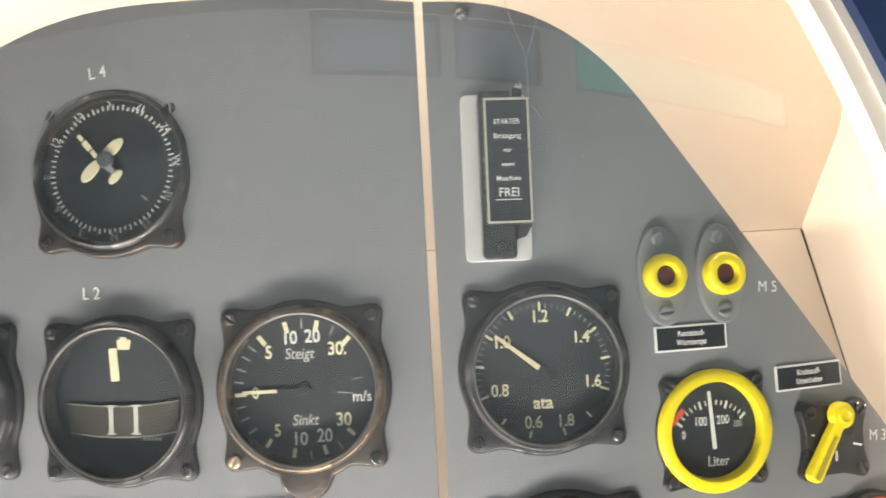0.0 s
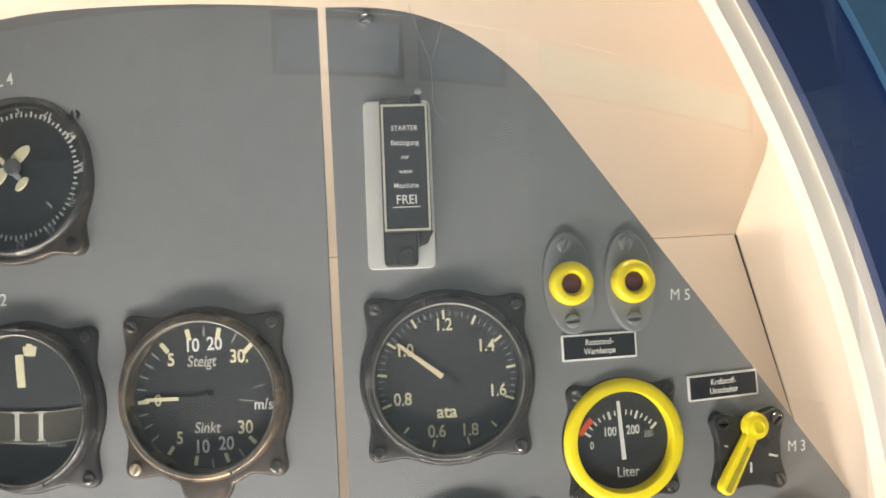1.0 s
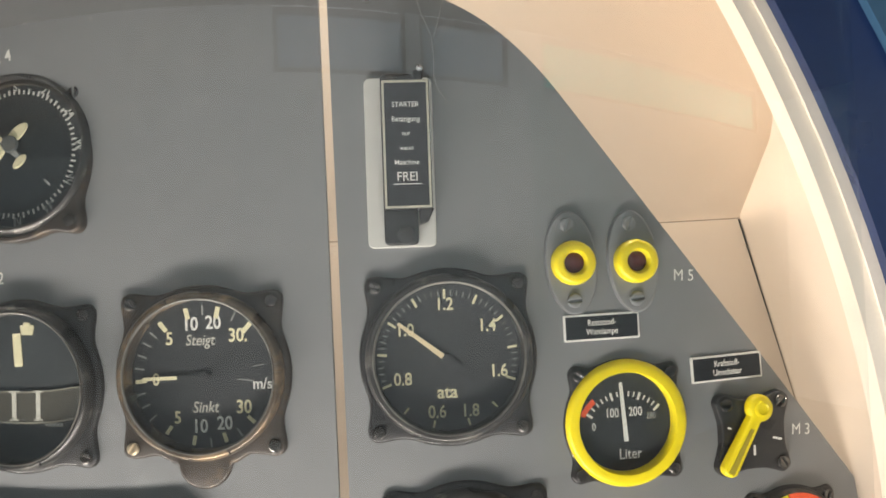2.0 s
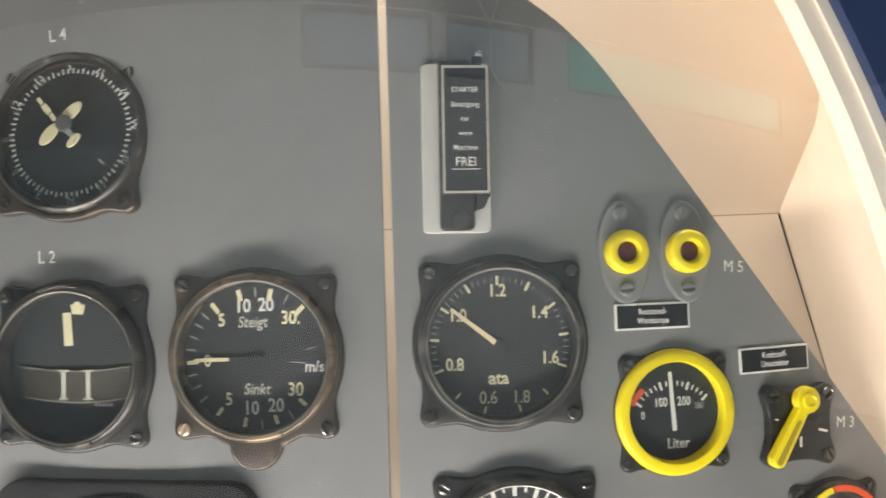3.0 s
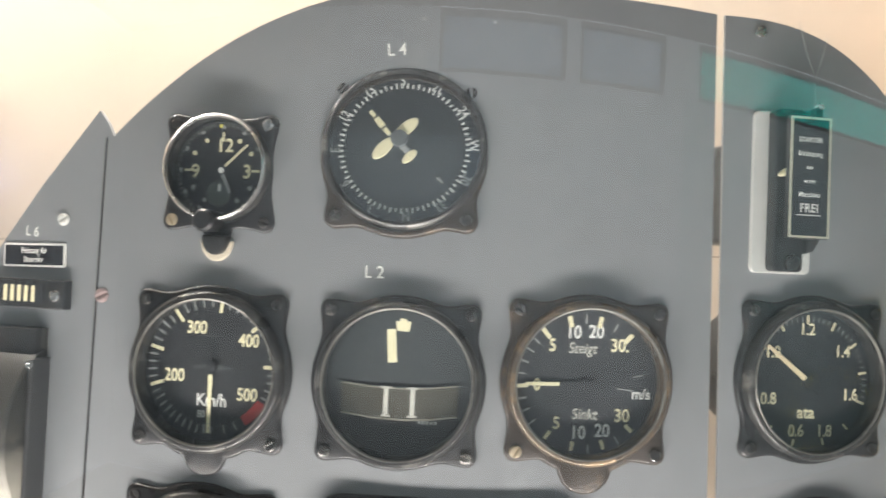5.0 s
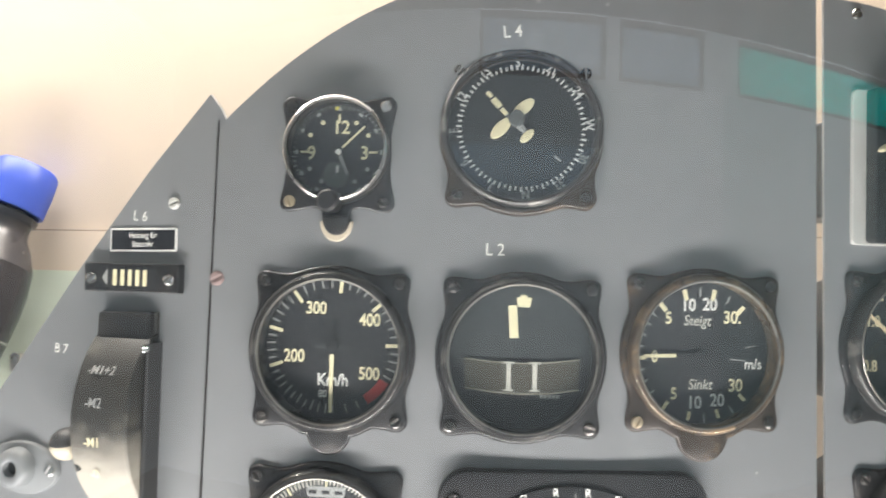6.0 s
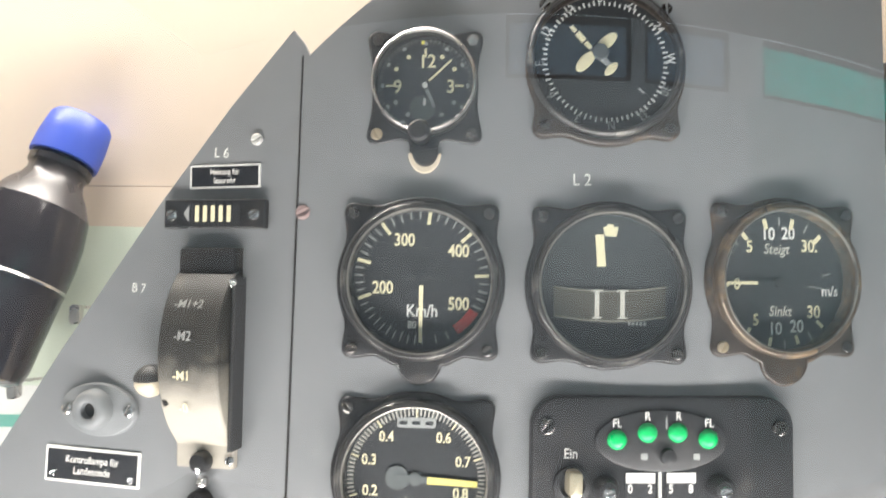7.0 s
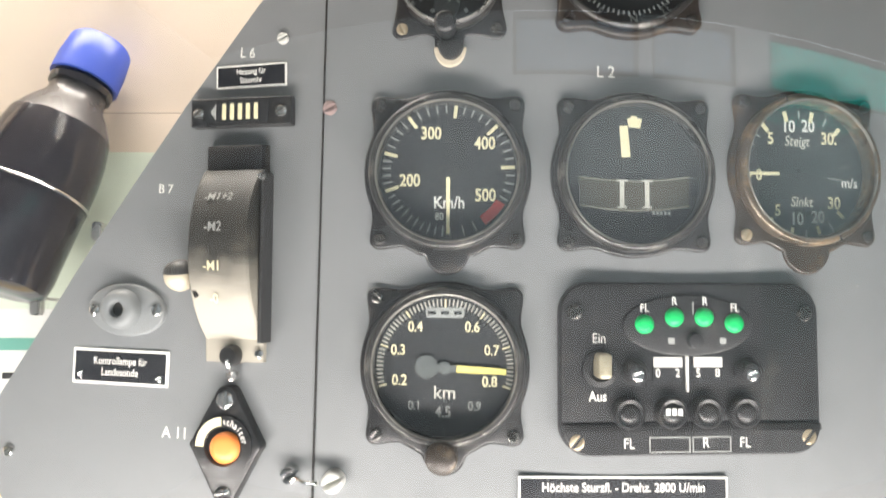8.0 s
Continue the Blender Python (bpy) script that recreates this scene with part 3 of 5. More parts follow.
def needle(t, a, r0, r1, w0, w1, z, mat=IVORY, name="pointer", cx=0.0, cy=0.0):
    d, s = Vector((math.sin(radians(a)), math.cos(radians(a)))), Vector((math.cos(radians(a)), -math.sin(radians(a))))
    c = Vector((cx, cy))
    pts = [c + d * r0 - s * w0 / 2, c + d * r0 + s * w0 / 2, c + d * r1 + s * w1 / 2, c + d * r1 - s * w1 / 2]
    return part(name, prism([(p.x, p.y) for p in pts], z - 0.0036, z - 0.0032), mat, t)


def hub(t, r, z, mat=DIAL, cx=0.0, cy=0.0):
    return smooth(part("hub", lathe([(r, z - 0.0044), (r, z - 0.0032), (r * 0.6, z - 0.0030), (0, z - 0.0030)], 24, None, cx, cy), mat, t), 30)


# airspeed indicator
asi = gauge("airspeed_indicator", centre(0.0005, -0.0003), "round black airspeed indicator with ivory numerals reading kilometres per hour", extra=((270, 0.0405, 0.0110),))
MAJOR = ((-109, 200), (-75, 250), (-37, 300), (7, 350), (48, 400), (88, 450), (125, 500))
ticks(asi, [(a, 0.0265, 0.0335, 0.0017) for a, v in MAJOR[:-1]])
ticks(asi, [(a0 + (a1 - a0) * k / 5, 0.0290, 0.0335, 0.0008) for (a0, _), (a1, _) in zip(MAJOR, MAJOR[1:]) for k in range(1, 5)], GREYED)
ticks(asi, [(-109 - 6.6 * k, 0.0285 + 0.001 * (k % 2), 0.0335, 0.0008) for k in range(1, 12)] + [(155, 0.0290, 0.0335, 0.0006), (166, 0.0290, 0.0335, 0.0006)], GREYED)
part("limit_mark", arc_band(122, 146, 0.0285, 0.0335, Z - 0.0001, Z + 0.0002), RED, asi, "red limit band")
for txt, x, y, s in (("300", -0.0088, 0.0184, 0.0088), ("400", 0.0184, 0.0132, 0.0088), ("200", -0.0194, -0.0056, 0.0088), ("500", 0.0187, -0.0132, 0.0088)):
    lettering(txt, s, IVORY, asi, x, y, Z, name="numeral", bold=0.022, squeeze=0.80)
lettering("Km/h", 0.0085, WHITE, asi, 0.0005, -0.0169, Z, bold=0.018, squeeze=0.85)
lettering("80", 0.0052, WHITE, asi, -0.0044, -0.0238, Z, name="numeral")
for y, w in ((0.0145, 0.006), (0.0, 0.010), (-0.001, 0.020)):
    part("small_print", prism(rect(-w / 2, y, w / 2, y + 0.0006), Z - 0.0001, Z), DIM, asi)
needle(asi, 180, 0.004, 0.0325, 0.0021, 0.0016, 0.0058, IVORY)
needle(asi, 0, -0.004, 0.0130, 0.0016, 0.0010, 0.0057, DIAL, "counterweight")
hub(asi, 0.0028, 0.0056)
nudge(asi, 0.0003, 0.0018)

# turn and bank indicator
turn = gauge("turn_indicator", centre(0.0938, -0.0010), "black turn indicator with ivory needle and curved level tube", rim_w=0.0030)
part("mask_disc", arc_band(-100, 100, 0.0, 0.0345, Z - 0.0001, Z + 0.0001, 40), material("turn_dial_grey", (0.032, 0.036, 0.038), 0.5, vary=0.15), turn)
needle(turn, -4, 0.0085, 0.0245, 0.0044, 0.0042, 0.0050, IVORY, "pointer", -0.0042, 0.0)
part("index_mark", prism([(-0.0032, 0.0238), (0.0026, 0.0235), (0.0036, 0.0283), (0.0012, 0.0283), (0.0012, 0.0296), (-0.0020, 0.0298), (-0.0020, 0.0284), (-0.0040, 0.0284)], Z, Z + 0.0004), IVORY, turn)
tube = part("level_tube", prism([(-0.0290, -0.0020), (-0.0285, -0.0165), (-0.0140, -0.0182), (0.0, -0.0188), (0.0140, -0.0182), (0.0270, -0.0165), (0.0275, -0.0015), (0.0140, -0.0032), (0.0, -0.0040), (-0.0140, -0.0035)], Z, Z + 0.0008), TUBE, turn, "tan level tube window")
for x in (-0.0072, 0.0056):
    bm = prism(rect(x - 0.0011, -0.0172, x + 0.0011, -0.0032), Z + 0.0007, Z + 0.0012)
    prism(rect(x - 0.0028, -0.0040, x + 0.0028, -0.0030), Z + 0.0007, Z + 0.0012, 0, bm)
    prism(rect(x - 0.0024, -0.0174, x + 0.0024, -0.0165), Z + 0.0007, Z + 0.0012, 0, bm)
    part("tube_mark", bm, TUBE_MARK, turn)
# glints along the tube's lower and upper edge, painted as pale lines
part("tube_glint", prism([(-0.0285, -0.0165), (-0.0140, -0.0185), (0.0, -0.0191), (0.0140, -0.0185), (0.0270, -0.0165), (0.0270, -0.0158), (0.0140, -0.0177), (0.0, -0.0183), (-0.0140, -0.0177), (-0.0285, -0.0157)], Z + 0.0008, Z + 0.0011), TUBE_GLINT, turn)
part("tube_glint", prism([(-0.0289, -0.0022), (-0.0140, -0.0037), (0.0, -0.0042), (0.0140, -0.0034), (0.0274, -0.0017), (0.0274, -0.0011), (0.0140, -0.0028), (0.0, -0.0036), (-0.0140, -0.0031), (-0.0289, -0.0016)], Z + 0.0008, Z + 0.0011), TUBE_GLINT, turn)
for k in range(5):
    part("small_print", prism(rect(0.0085 + 0.0020 * k, -0.0205, 0.0097 + 0.0020 * k, -0.0190), Z - 0.0001, Z + 0.0003), GREYED, turn)
nudge(turn, 0.0015, 0.0008)

# variometer
vario = gauge("variometer", centre(0.1840, 0.0030), "round variometer with a worn brown flange and ivory climb numerals", rim=WORN_RIM, case=WORN, extra=((270, 0.0405, 0.0130),), screws=(SCREW, SCREW, BRASS, SCREW), rim_w=0.0032)
ticks(vario, [(a, 0.0280, 0.0335, 0.0022) for a in (-39, -14.4, 13, 43)])
ticks(vario, [(-93, 0.0275, 0.0330, 0.0018)] + [(a, 0.0280, 0.0325, 0.0018) for a in (133, 161.6, 190, 215)], IVORY)
ticks(vario, [(a, 0.0290, 0.0335, 0.0008) for a in (0, 27.8, -50, -60, -71, -82, -104, -115, -127, 148, 175)] + [(80, 0.024, 0.029, 0.0005), (96, 0.016, 0.024, 0.0005)], GREYED)
for txt, x, y, s, mt in (("10", -0.0060, 0.0246, 0.0088, WHITE), ("20", 0.0050, 0.0251, 0.0088, WHITE), ("5", -0.0162, 0.0180, 0.0085, IVORY), ("30.", 0.0167, 0.0188, 0.0088, IVORY), ("0", -0.0231, -0.0011, 0.0080, IVORY),
                         ("5", -0.0130, -0.0192, 0.0082, IVORY), ("30", 0.0188, -0.0149, 0.0088, IVORY), ("10", -0.0024, -0.0235, 0.0088, WHITE), ("20", 0.0094, -0.0223, 0.0088, WHITE)):
    lettering(txt, s, mt, vario, x, y, Z, name="numeral", bold=0.020, squeeze=0.86)
lettering("Steigt", 0.0074, TUBE_MARK, vario, -0.0016, 0.0170, Z, bold=0.010, squeeze=0.85, slant=0.2)
lettering("Sinkt", 0.0074, TUBE_MARK, vario, 0.0003, -0.0146, Z, bold=0.010, squeeze=0.85, slant=0.2)
lettering("m/s", 0.0072, WHITE, vario, 0.0279, -0.0042, Z, bold=0.016, squeeze=0.90)
needle(vario, -90.8, 0.0125, 0.0290, 0.0017, 0.0016, 0.0058, IVORY)
needle(vario, -90.8, -0.004, 0.0126, 0.0015, 0.0014, 0.0057, DIAL, "pointer_root")
hub(vario, 0.0026, 0.0056)
nudge(vario, -0.0006, -0.0014)

# altimeter
alt = gauge("altimeter", centre(-0.0005, -0.0965), "round black altimeter with a yellow pointer and a round setting knob", R=0.0385, extra=((270, 0.0430, 0.0105),), screws=(SCREW, None, SCREW, SCREW), notches=False)
ticks(alt, [(a, 0.0300, 0.0340, 0.0009) for a in [-106 + 35.5 * k for k in range(7)]], IVORY)
ticks(alt, [(-106 + 3.55 * k, 0.0308, 0.0341, 0.0007) for k in range(61) if k % 10], TUBE_MARK)
ticks(alt, [(a, 0.0300, 0.0335, 0.0007) for a in (-141, 141, 180, -163, 163)], DIM)
# the lowest figures and km are greyer: the bezel's shade put into their colour
for txt, x, y, s, mt in (("0.4", -0.0147, 0.0201, 0.0072, IVORY), ("0.6", 0.0137, 0.0201, 0.0072, IVORY), ("0.3", -0.0232, 0.0086, 0.0072, IVORY), ("0.7", 0.0233, 0.0086, 0.0072, IVORY), ("0.2", -0.0225, -0.0064, 0.0074, IVORY), ("0.8", 0.0223, -0.0068, 0.0074, IVORY),
                         ("0.1", -0.0149, -0.0188, 0.0064, GREYED), ("0.9", 0.0148, -0.0188, 0.0064, GREYED), ("4.5", -0.0007, -0.0219, 0.0078, GREYED)):
    lettering(txt, s, mt, alt, x, y, Z, name="numeral", bold=0.016, squeeze=0.85)
lettering("km", 0.0092, TUBE_MARK, alt, 0.0, -0.0123, Z, bold=0.006, squeeze=1.0)
win = part("pressure_window", prism(rect(-0.0095, 0.0248, 0.0097, 0.0300, 0.0015), Z - 0.0001, Z + 0.0002), GREYED, alt, "pale pressure setting window")
for k in range(3):
    part("small_print", prism(rect(-0.0085 + 0.0065 * k, 0.0264, -0.0045 + 0.0065 * k, 0.0281), Z + 0.0001, Z + 0.0003), DIAL, alt)
needle(alt, 93, 0.0060, 0.0305, 0.0034, 0.0028, 0.0058, material("yellow_pointer", (0.86, 0.74, 0.22), 0.5, vary=0.08), "pointer")
needle(alt, 93, -0.0110, 0.0062, 0.0040, 0.0030, 0.0057, DIM, "counterweight")
part("balance_disc", lathe([(0.0058, 0.0019), (0.0058, 0.0022), (0, 0.0022)], 32, None, -0.0090, 0.0004), DIM, alt)
hub(alt, 0.0032, 0.0056, DIM)
smooth(part("setting_knob", lathe([(0.0078, 0.0040), (0.0080, 0.0120), (0.0074, 0.0150), (0.0050, 0.0166), (0, 0.0170)], 28, None, -0.001, -0.0430), WORN, alt, "round dark knob"), 40)
nudge(alt, 0.0, -0.0012)

# clock
clock = gauge("aircraft_clock", centre(0.0010, 0.0988), "small aircraft clock with a bright steel rim and ivory hands", R=0.0256, half=0.0238, lug=0.0056, rise=0.0120, thick=0.0042, rim=RIM, rim_w=0.0010, extra=((270, 0.0300, 0.0078),), screws=(SCREW, STEEL, BRASS, SCREW), category="clock", sink=0.0034, skirt=0.0012, notches=False, glassy=True)
smooth(part("steel_ring", lathe([(0.0260, 0.0105), (0.0258, 0.0123), (0.0250, 0.0128), (0.0243, 0.0121), (0.0241, 0.0108)], 96), STEEL, clock, "bright steel ring"), 40)
ticks(clock, [(6 * k, 0.0220, 0.0238, 0.0004) for k in range(60)], GREYED)
for k in range(12):
    if k not in (0, 3, 9, 6):
        r = 0.0170
        part("hour_dot", lathe([(0.0012, Z), (0.0011, Z + 0.0002), (0, Z + 0.0002)], 12, None, r * math.sin(radians(30 * k)), r * math.cos(radians(30 * k))), IVORY if k < 3 or k > 9 else GREYED, clock)
    part("minute_figure", prism(rect(-0.0012, -0.0007, 0.0012, 0.0007), 0, 0.0002), GREYED, clock).data.transform(Matrix.Translation((0.0215 * math.sin(radians(30 * k)), 0.0215 * math.cos(radians(30 * k)), Z)) @ Matrix.Rotation(-radians(30 * k), 4, "Z"))
for txt, x, y in (("12", 0.0010, 0.0122), ("9", -0.0140, -0.0008), ("3", 0.0130, -0.0006)):
    lettering(txt, 0.0094, IVORY, clock, x, y, Z, name="numeral", bold=0.018, squeeze=0.95)
ticks(clock, [(0, 0.0145, 0.0190, 0.0011), (90, 0.0150, 0.0195, 0.0011), (270, 0.0150, 0.0198, 0.0011)], IVORY)
part("seconds_dial", lathe([(0.0066, Z), (0.0066, Z + 0.0001), (0, Z + 0.0001)], 32, None, -0.0012, -0.0115), DIM, clock)
part("yellow_index", prism(rect(-0.0022, 0.0213, -0.0006, 0.0229), Z, Z + 0.0003), material("yellow_index_paint", (0.82, 0.74, 0.12), 0.5), clock)
needle(clock, 46, 0.0030, 0.0185, 0.0011, 0.0008, 0.0062, IVORY, "minute_hand")
needle(clock, 156, 0.0020, 0.0122, 0.0019, 0.0013, 0.0057, GREYED, "hour_hand")
needle(clock, 180, 0.0070, 0.0105, 0.0013, 0.0013, 0.0066, WHITE, "second_hand_tail")
hub(clock, 0.0014, 0.0060, WHITE)
smooth(part("winding_knob", lathe([(0.0050, 0.0042), (0.0054, 0.0120), (0.0054, 0.0165), (0.0042, 0.0178), (0, 0.0180)], 24, None, -0.0015, -0.0262), BLACK, clock, "black ribbed winding knob"), 40)
bm = prism([(0.0082 * math.cos(radians(180 + 180 * k / 14)), 0.0100 * math.sin(radians(180 + 180 * k / 14)) - 0.0335) for k in range(15)], 0.0, 0.0022, 0.0006)
part("stop_lever_plate", bm, material("cream_enamel_tab", (0.60, 0.53, 0.41), 0.5, vary=0.15), clock, "cream tab below the clock")
bm = prism([(0.0066 * math.cos(radians(170 + 200 * k / 14)) + 0.0004, 0.0080 * math.sin(radians(170 + 200 * k / 14)) - 0.0325) for k in range(15)], 0.0010, 0.0060, 0.0014)
smooth(part("stop_lever", bm, BLACK, clock), 40)
for o in clock.children:
    if o.name.split(".")[0] in ("scale_mark", "hour_dot", "minute_figure", "numeral", "seconds_dial", "yellow_index", "minute_hand", "hour_hand", "second_hand_tail", "hub"):
        o.data.transform(Matrix.Translation((0, -0.0006, 0.0008)))
for o in clock.children:
    if o.name.split(".")[0] in ("stop_lever_plate", "stop_lever"):
        o.data.transform(Matrix.Translation((0.0006, -0.0020, 0.0036)))
    if o.name.split(".")[0] in ("flange", "screw"):
        o.data.transform(Matrix.Translation((0, -0.0020, 0)))
    if o.name.startswith("dial"):
        o.data.transform(Matrix.Translation((0, 0, 0.0008)))

# repeater compass
comp = gauge("repeater_compass", centre(0.0918, 0.1120) @ Matrix.Rotation(radians(-5), 4, "X"), "round black repeater compass with an ivory aircraft pointer", R=0.0398, half=0.0312, lug=0.0060, skirt=0.0008, rise=0.0080, thick=0.0056, sink=0.0045, dial=DIAL_BLUE, case=WORN, rim=RIM, screws=(SCREW, SCREW, SCREW, SCREW), rim_w=0.0026, category="compass", notches=False, glassy=False)
for o in list(comp.children):
    if o.name.split(".")[0] in ("flange", "screw"):
        o.data.transform(Matrix.Translation((0, -0.0035, 0)))
    if o.name.startswith("dial"):
        o.data.transform(Matrix.Translation((0, 0, 0.0022)))
g = part("glass", lathe([(0, 0.0072), (0.0370, 0.0070), (0.0370, 0.0064), (0, 0.0064)], 64), GLASS, comp)
g.visible_shadow = False
smooth(part("inner_ring", lathe([(0.0372, 0.0062), (0.0366, 0.0052), (0.0362, 0.0040), (0.0362, 0.0032)], 96), BLACK, comp), 40)
ZC = 0.0036
bm = bmesh.new()
for k in range(72):
    bar(bm, 5 * k, 0.0297, 0.0315 if k % 2 else 0.0324, 0.0008, ZC - 0.0001, ZC + 0.0002)
part("compass_card", bm, WHITE, comp)
for txt, a in (("S", -4), ("21", 26), ("24", 56), ("W", 86), ("30", 116), ("33", 146), ("N", 176), ("3", 206), ("6", 236), ("E", 266), ("12", 296), ("15", 326)):
    # top figures white, the rest greyed for the shade low on the card
    lettering(txt, 0.0064, WHITE if txt in ("S", "21", "15", "24", "12", "W") else GREYED, comp, 0.0334 * math.sin(radians(a)), 0.0334 * math.cos(radians(a)), ZC, turn=a, name="numeral", bold=0.014)


def ellipse(cx, cy, a, b, turn_deg, n=22):
    t = radians(turn_deg)
    return [(cx + a * math.cos(2 * math.pi * i / n) * math.cos(t) - b * math.sin(2 * math.pi * i / n) * math.sin(t), cy + a * math.cos(2 * math.pi * i / n) * math.sin(t) + b * math.sin(2 * math.pi * i / n) * math.cos(t)) for i in range(n)]


part("aircraft_wing", prism(ellipse(-0.0103, -0.0008, 0.0068, 0.0031, 48), ZC + 0.0006, ZC + 0.0014, 0.0004), IVORY, comp)
part("aircraft_wing", prism(ellipse(0.0006, 0.0098, 0.0068, 0.0030, 42), ZC + 0.0006, ZC + 0.0014, 0.0004), IVORY, comp)
part("aircraft_tail", prism(ellipse(0.0026, -0.0044, 0.0044, 0.0021, 46), ZC + 0.0006, ZC + 0.0014, 0.0004), IVORY, comp)
part("aircraft_body", prism(ellipse(-0.0018, 0.0012, 0.0085, 0.0016, -43), ZC + 0.0005, ZC + 0.0011, 0.0003), GREYED, comp)
smooth(part("aircraft_hub", lathe([(0.0044, ZC + 0.0008), (0.0040, ZC + 0.0022), (0, ZC + 0.0026)], 28, None, -0.0028, 0.0045), DIM, comp), 40)
for r0, r1, w in ((0.0055, 0.0095, 0.0022), (0.0105, 0.0160, 0.0030), (0.0170, 0.0205, 0.0020)):
    needle(comp, -41, r0, r1, w, w, ZC + 0.0044, IVORY, "pointer", -0.0040, 0.0020)
needle(comp, 131, 0.0215, 0.0255, 0.0010, 0.0010, ZC + 0.0042, GREYED, "course_mark")
smooth(part("drive_housing", prism([(p[0], p[1]) for p in flange_outline(0.0375, 0.030, 0.006)], -0.0060, 0.0026, 0.0012), WORN, comp), 50)

# boost pressure gauge
ata = gauge("boost_gauge", right(0.0520, 0.0070), "round black boost pressure gauge with ivory numerals", rise=0.0108)
ticks(ata, [(-1.5 + 27.4 * k, 0.0290, 0.0335, 0.0012) for k in range(-6, 7) if abs(k) < 5], IVORY)
ticks(ata, [(-1.5 + 27.4 * k, 0.0290, 0.0325, 0.0010) for k in (-6, -5, 5, 6)], IVORY)
ticks(ata, [(-1.5 + 5.48 * k, 0.0305, 0.0330, 0.0005) for k in range(-20, 21) if k % 5], GREYED)
for txt, x, y, mt in (("1.2", -0.0009, 0.0262, IVORY), ("1.0", -0.0199, 0.0146, IVORY), ("1.4", 0.0192, 0.0155, IVORY), ("0.8", -0.0216, -0.0085, IVORY), ("1.6", 0.0240, -0.0062, IVORY), ("0.6", -0.0059, -0.0244, IVORY), ("1.8", 0.0098, -0.0244, IVORY)):
    lettering(txt, 0.0083, mt, ata, x, y, Z, name="numeral", bold=0.018, squeeze=0.86)
lettering("ata", 0.0086, IVORY, ata, -0.0008, -0.0152, Z, bold=0.024, squeeze=0.95)
needle(ata, -52, 0.0030, 0.0295, 0.0026, 0.0016, 0.0058, material("cream_pointer", (0.82, 0.68, 0.44), 0.5, vary=0.06))
needle(ata, -52, -0.0080, 0.0032, 0.0030, 0.0022, 0.0057, DIAL, "pointer_root")
hub(ata, 0.0030, 0.0056)
for k in range(4):
    part("small_print", prism(rect(-0.010 + 0.0030 * k, -0.0010, -0.0086 + 0.0030 * k, 0.0000), Z - 0.0001, Z), DIM, ata)
nudge(ata, -0.0003, -0.0018)

# tachometer, of which only the top shows
rpm = gauge("tachometer", right(0.0575, -0.0930), "round black tachometer with white scale marks below the boost gauge")
ticks(rpm, [(-140 + 20 * k, 0.0275, 0.0335, 0.0020) for k in range(15)], WHITE)
ticks(rpm, [(-140 + 10 * k, 0.0295, 0.0335, 0.0012) for k in range(29) if k % 2], WHITE)
needle(rpm, -120, 0.0, 0.026, 0.0025, 0.0015, 0.0058, IVORY)
hub(rpm, 0.0030, 0.0056)

# fuel gauge with a yellow ring
fuel = gauge("fuel_gauge", right(0.1374, -0.0286), "round fuel gauge with a broad yellow ring and white pointer", R=0.0298, half=0.0234, lug=0.0050, skirt=0.0012, rise=0.0072, thick=0.0042, rim=YELLOW, rim_w=0.0056, extra=(), screws=(SCREW, SCREW, SCREW, SCREW), notches=False)
FY = -0.0080
part("limit_mark", arc_band(-60, -38, 0.0235, 0.0262, Z, Z + 0.0002, 10, 0.0, FY), ORANGE_RED, fuel, "red reserve band")
ticks(fuel, [(a, 0.0200, 0.0240, 0.0012) for a in (-55, -17, 20, 48)], WHITE, "scale_mark", 0.0, FY)
ticks(fuel, [(a, 0.0210, 0.0235, 0.0007) for a in (-46, -38, -31, -24, -9, -2, 6, 13, 27, 34, 41)], WHITE, "scale_mark", 0.0, FY)
for txt, x, y, s, mt in (("0", -0.0158, -0.0010, 0.0052, WHITE), ("100", -0.0064, 0.0050, 0.0062, WHITE), ("200", 0.0055, 0.0052, 0.0062, WHITE), ("280", 0.0135, 0.0028, 0.0045, GREYED)):
    lettering(txt, s, mt, fuel, x, y, Z, name="numeral", bold=0.014, squeeze=0.75)
lettering("Liter", 0.0072, WHITE, fuel, 0.0022, -0.0150, Z, bold=0.008, squeeze=0.85)
needle(fuel, -4, -0.0005, 0.0280, 0.0022, 0.0016, 0.0056, WHITE, "pointer", 0.0, FY)
nudge(fuel, 0.0005, -0.0010)

# lower round gauge with a coloured ring, of which only the top shows
oil = gauge("pressure_gauge", right(0.2225, -0.0945), "round black gauge with a yellow and red coloured ring", R=0.0270, half=0.0212, lug=0.0050, skirt=0.0012, rise=0.0085, thick=0.0045, notches=False)
for a0, a1, mt in ((-80, -12, YELLOW), (-10, 60, ORANGE_RED)):
    smooth(part("colour_band", arc_band(a0, a1, 0.0225, 0.0255, 0.0083, 0.0091, 20), mt, oil), 40)

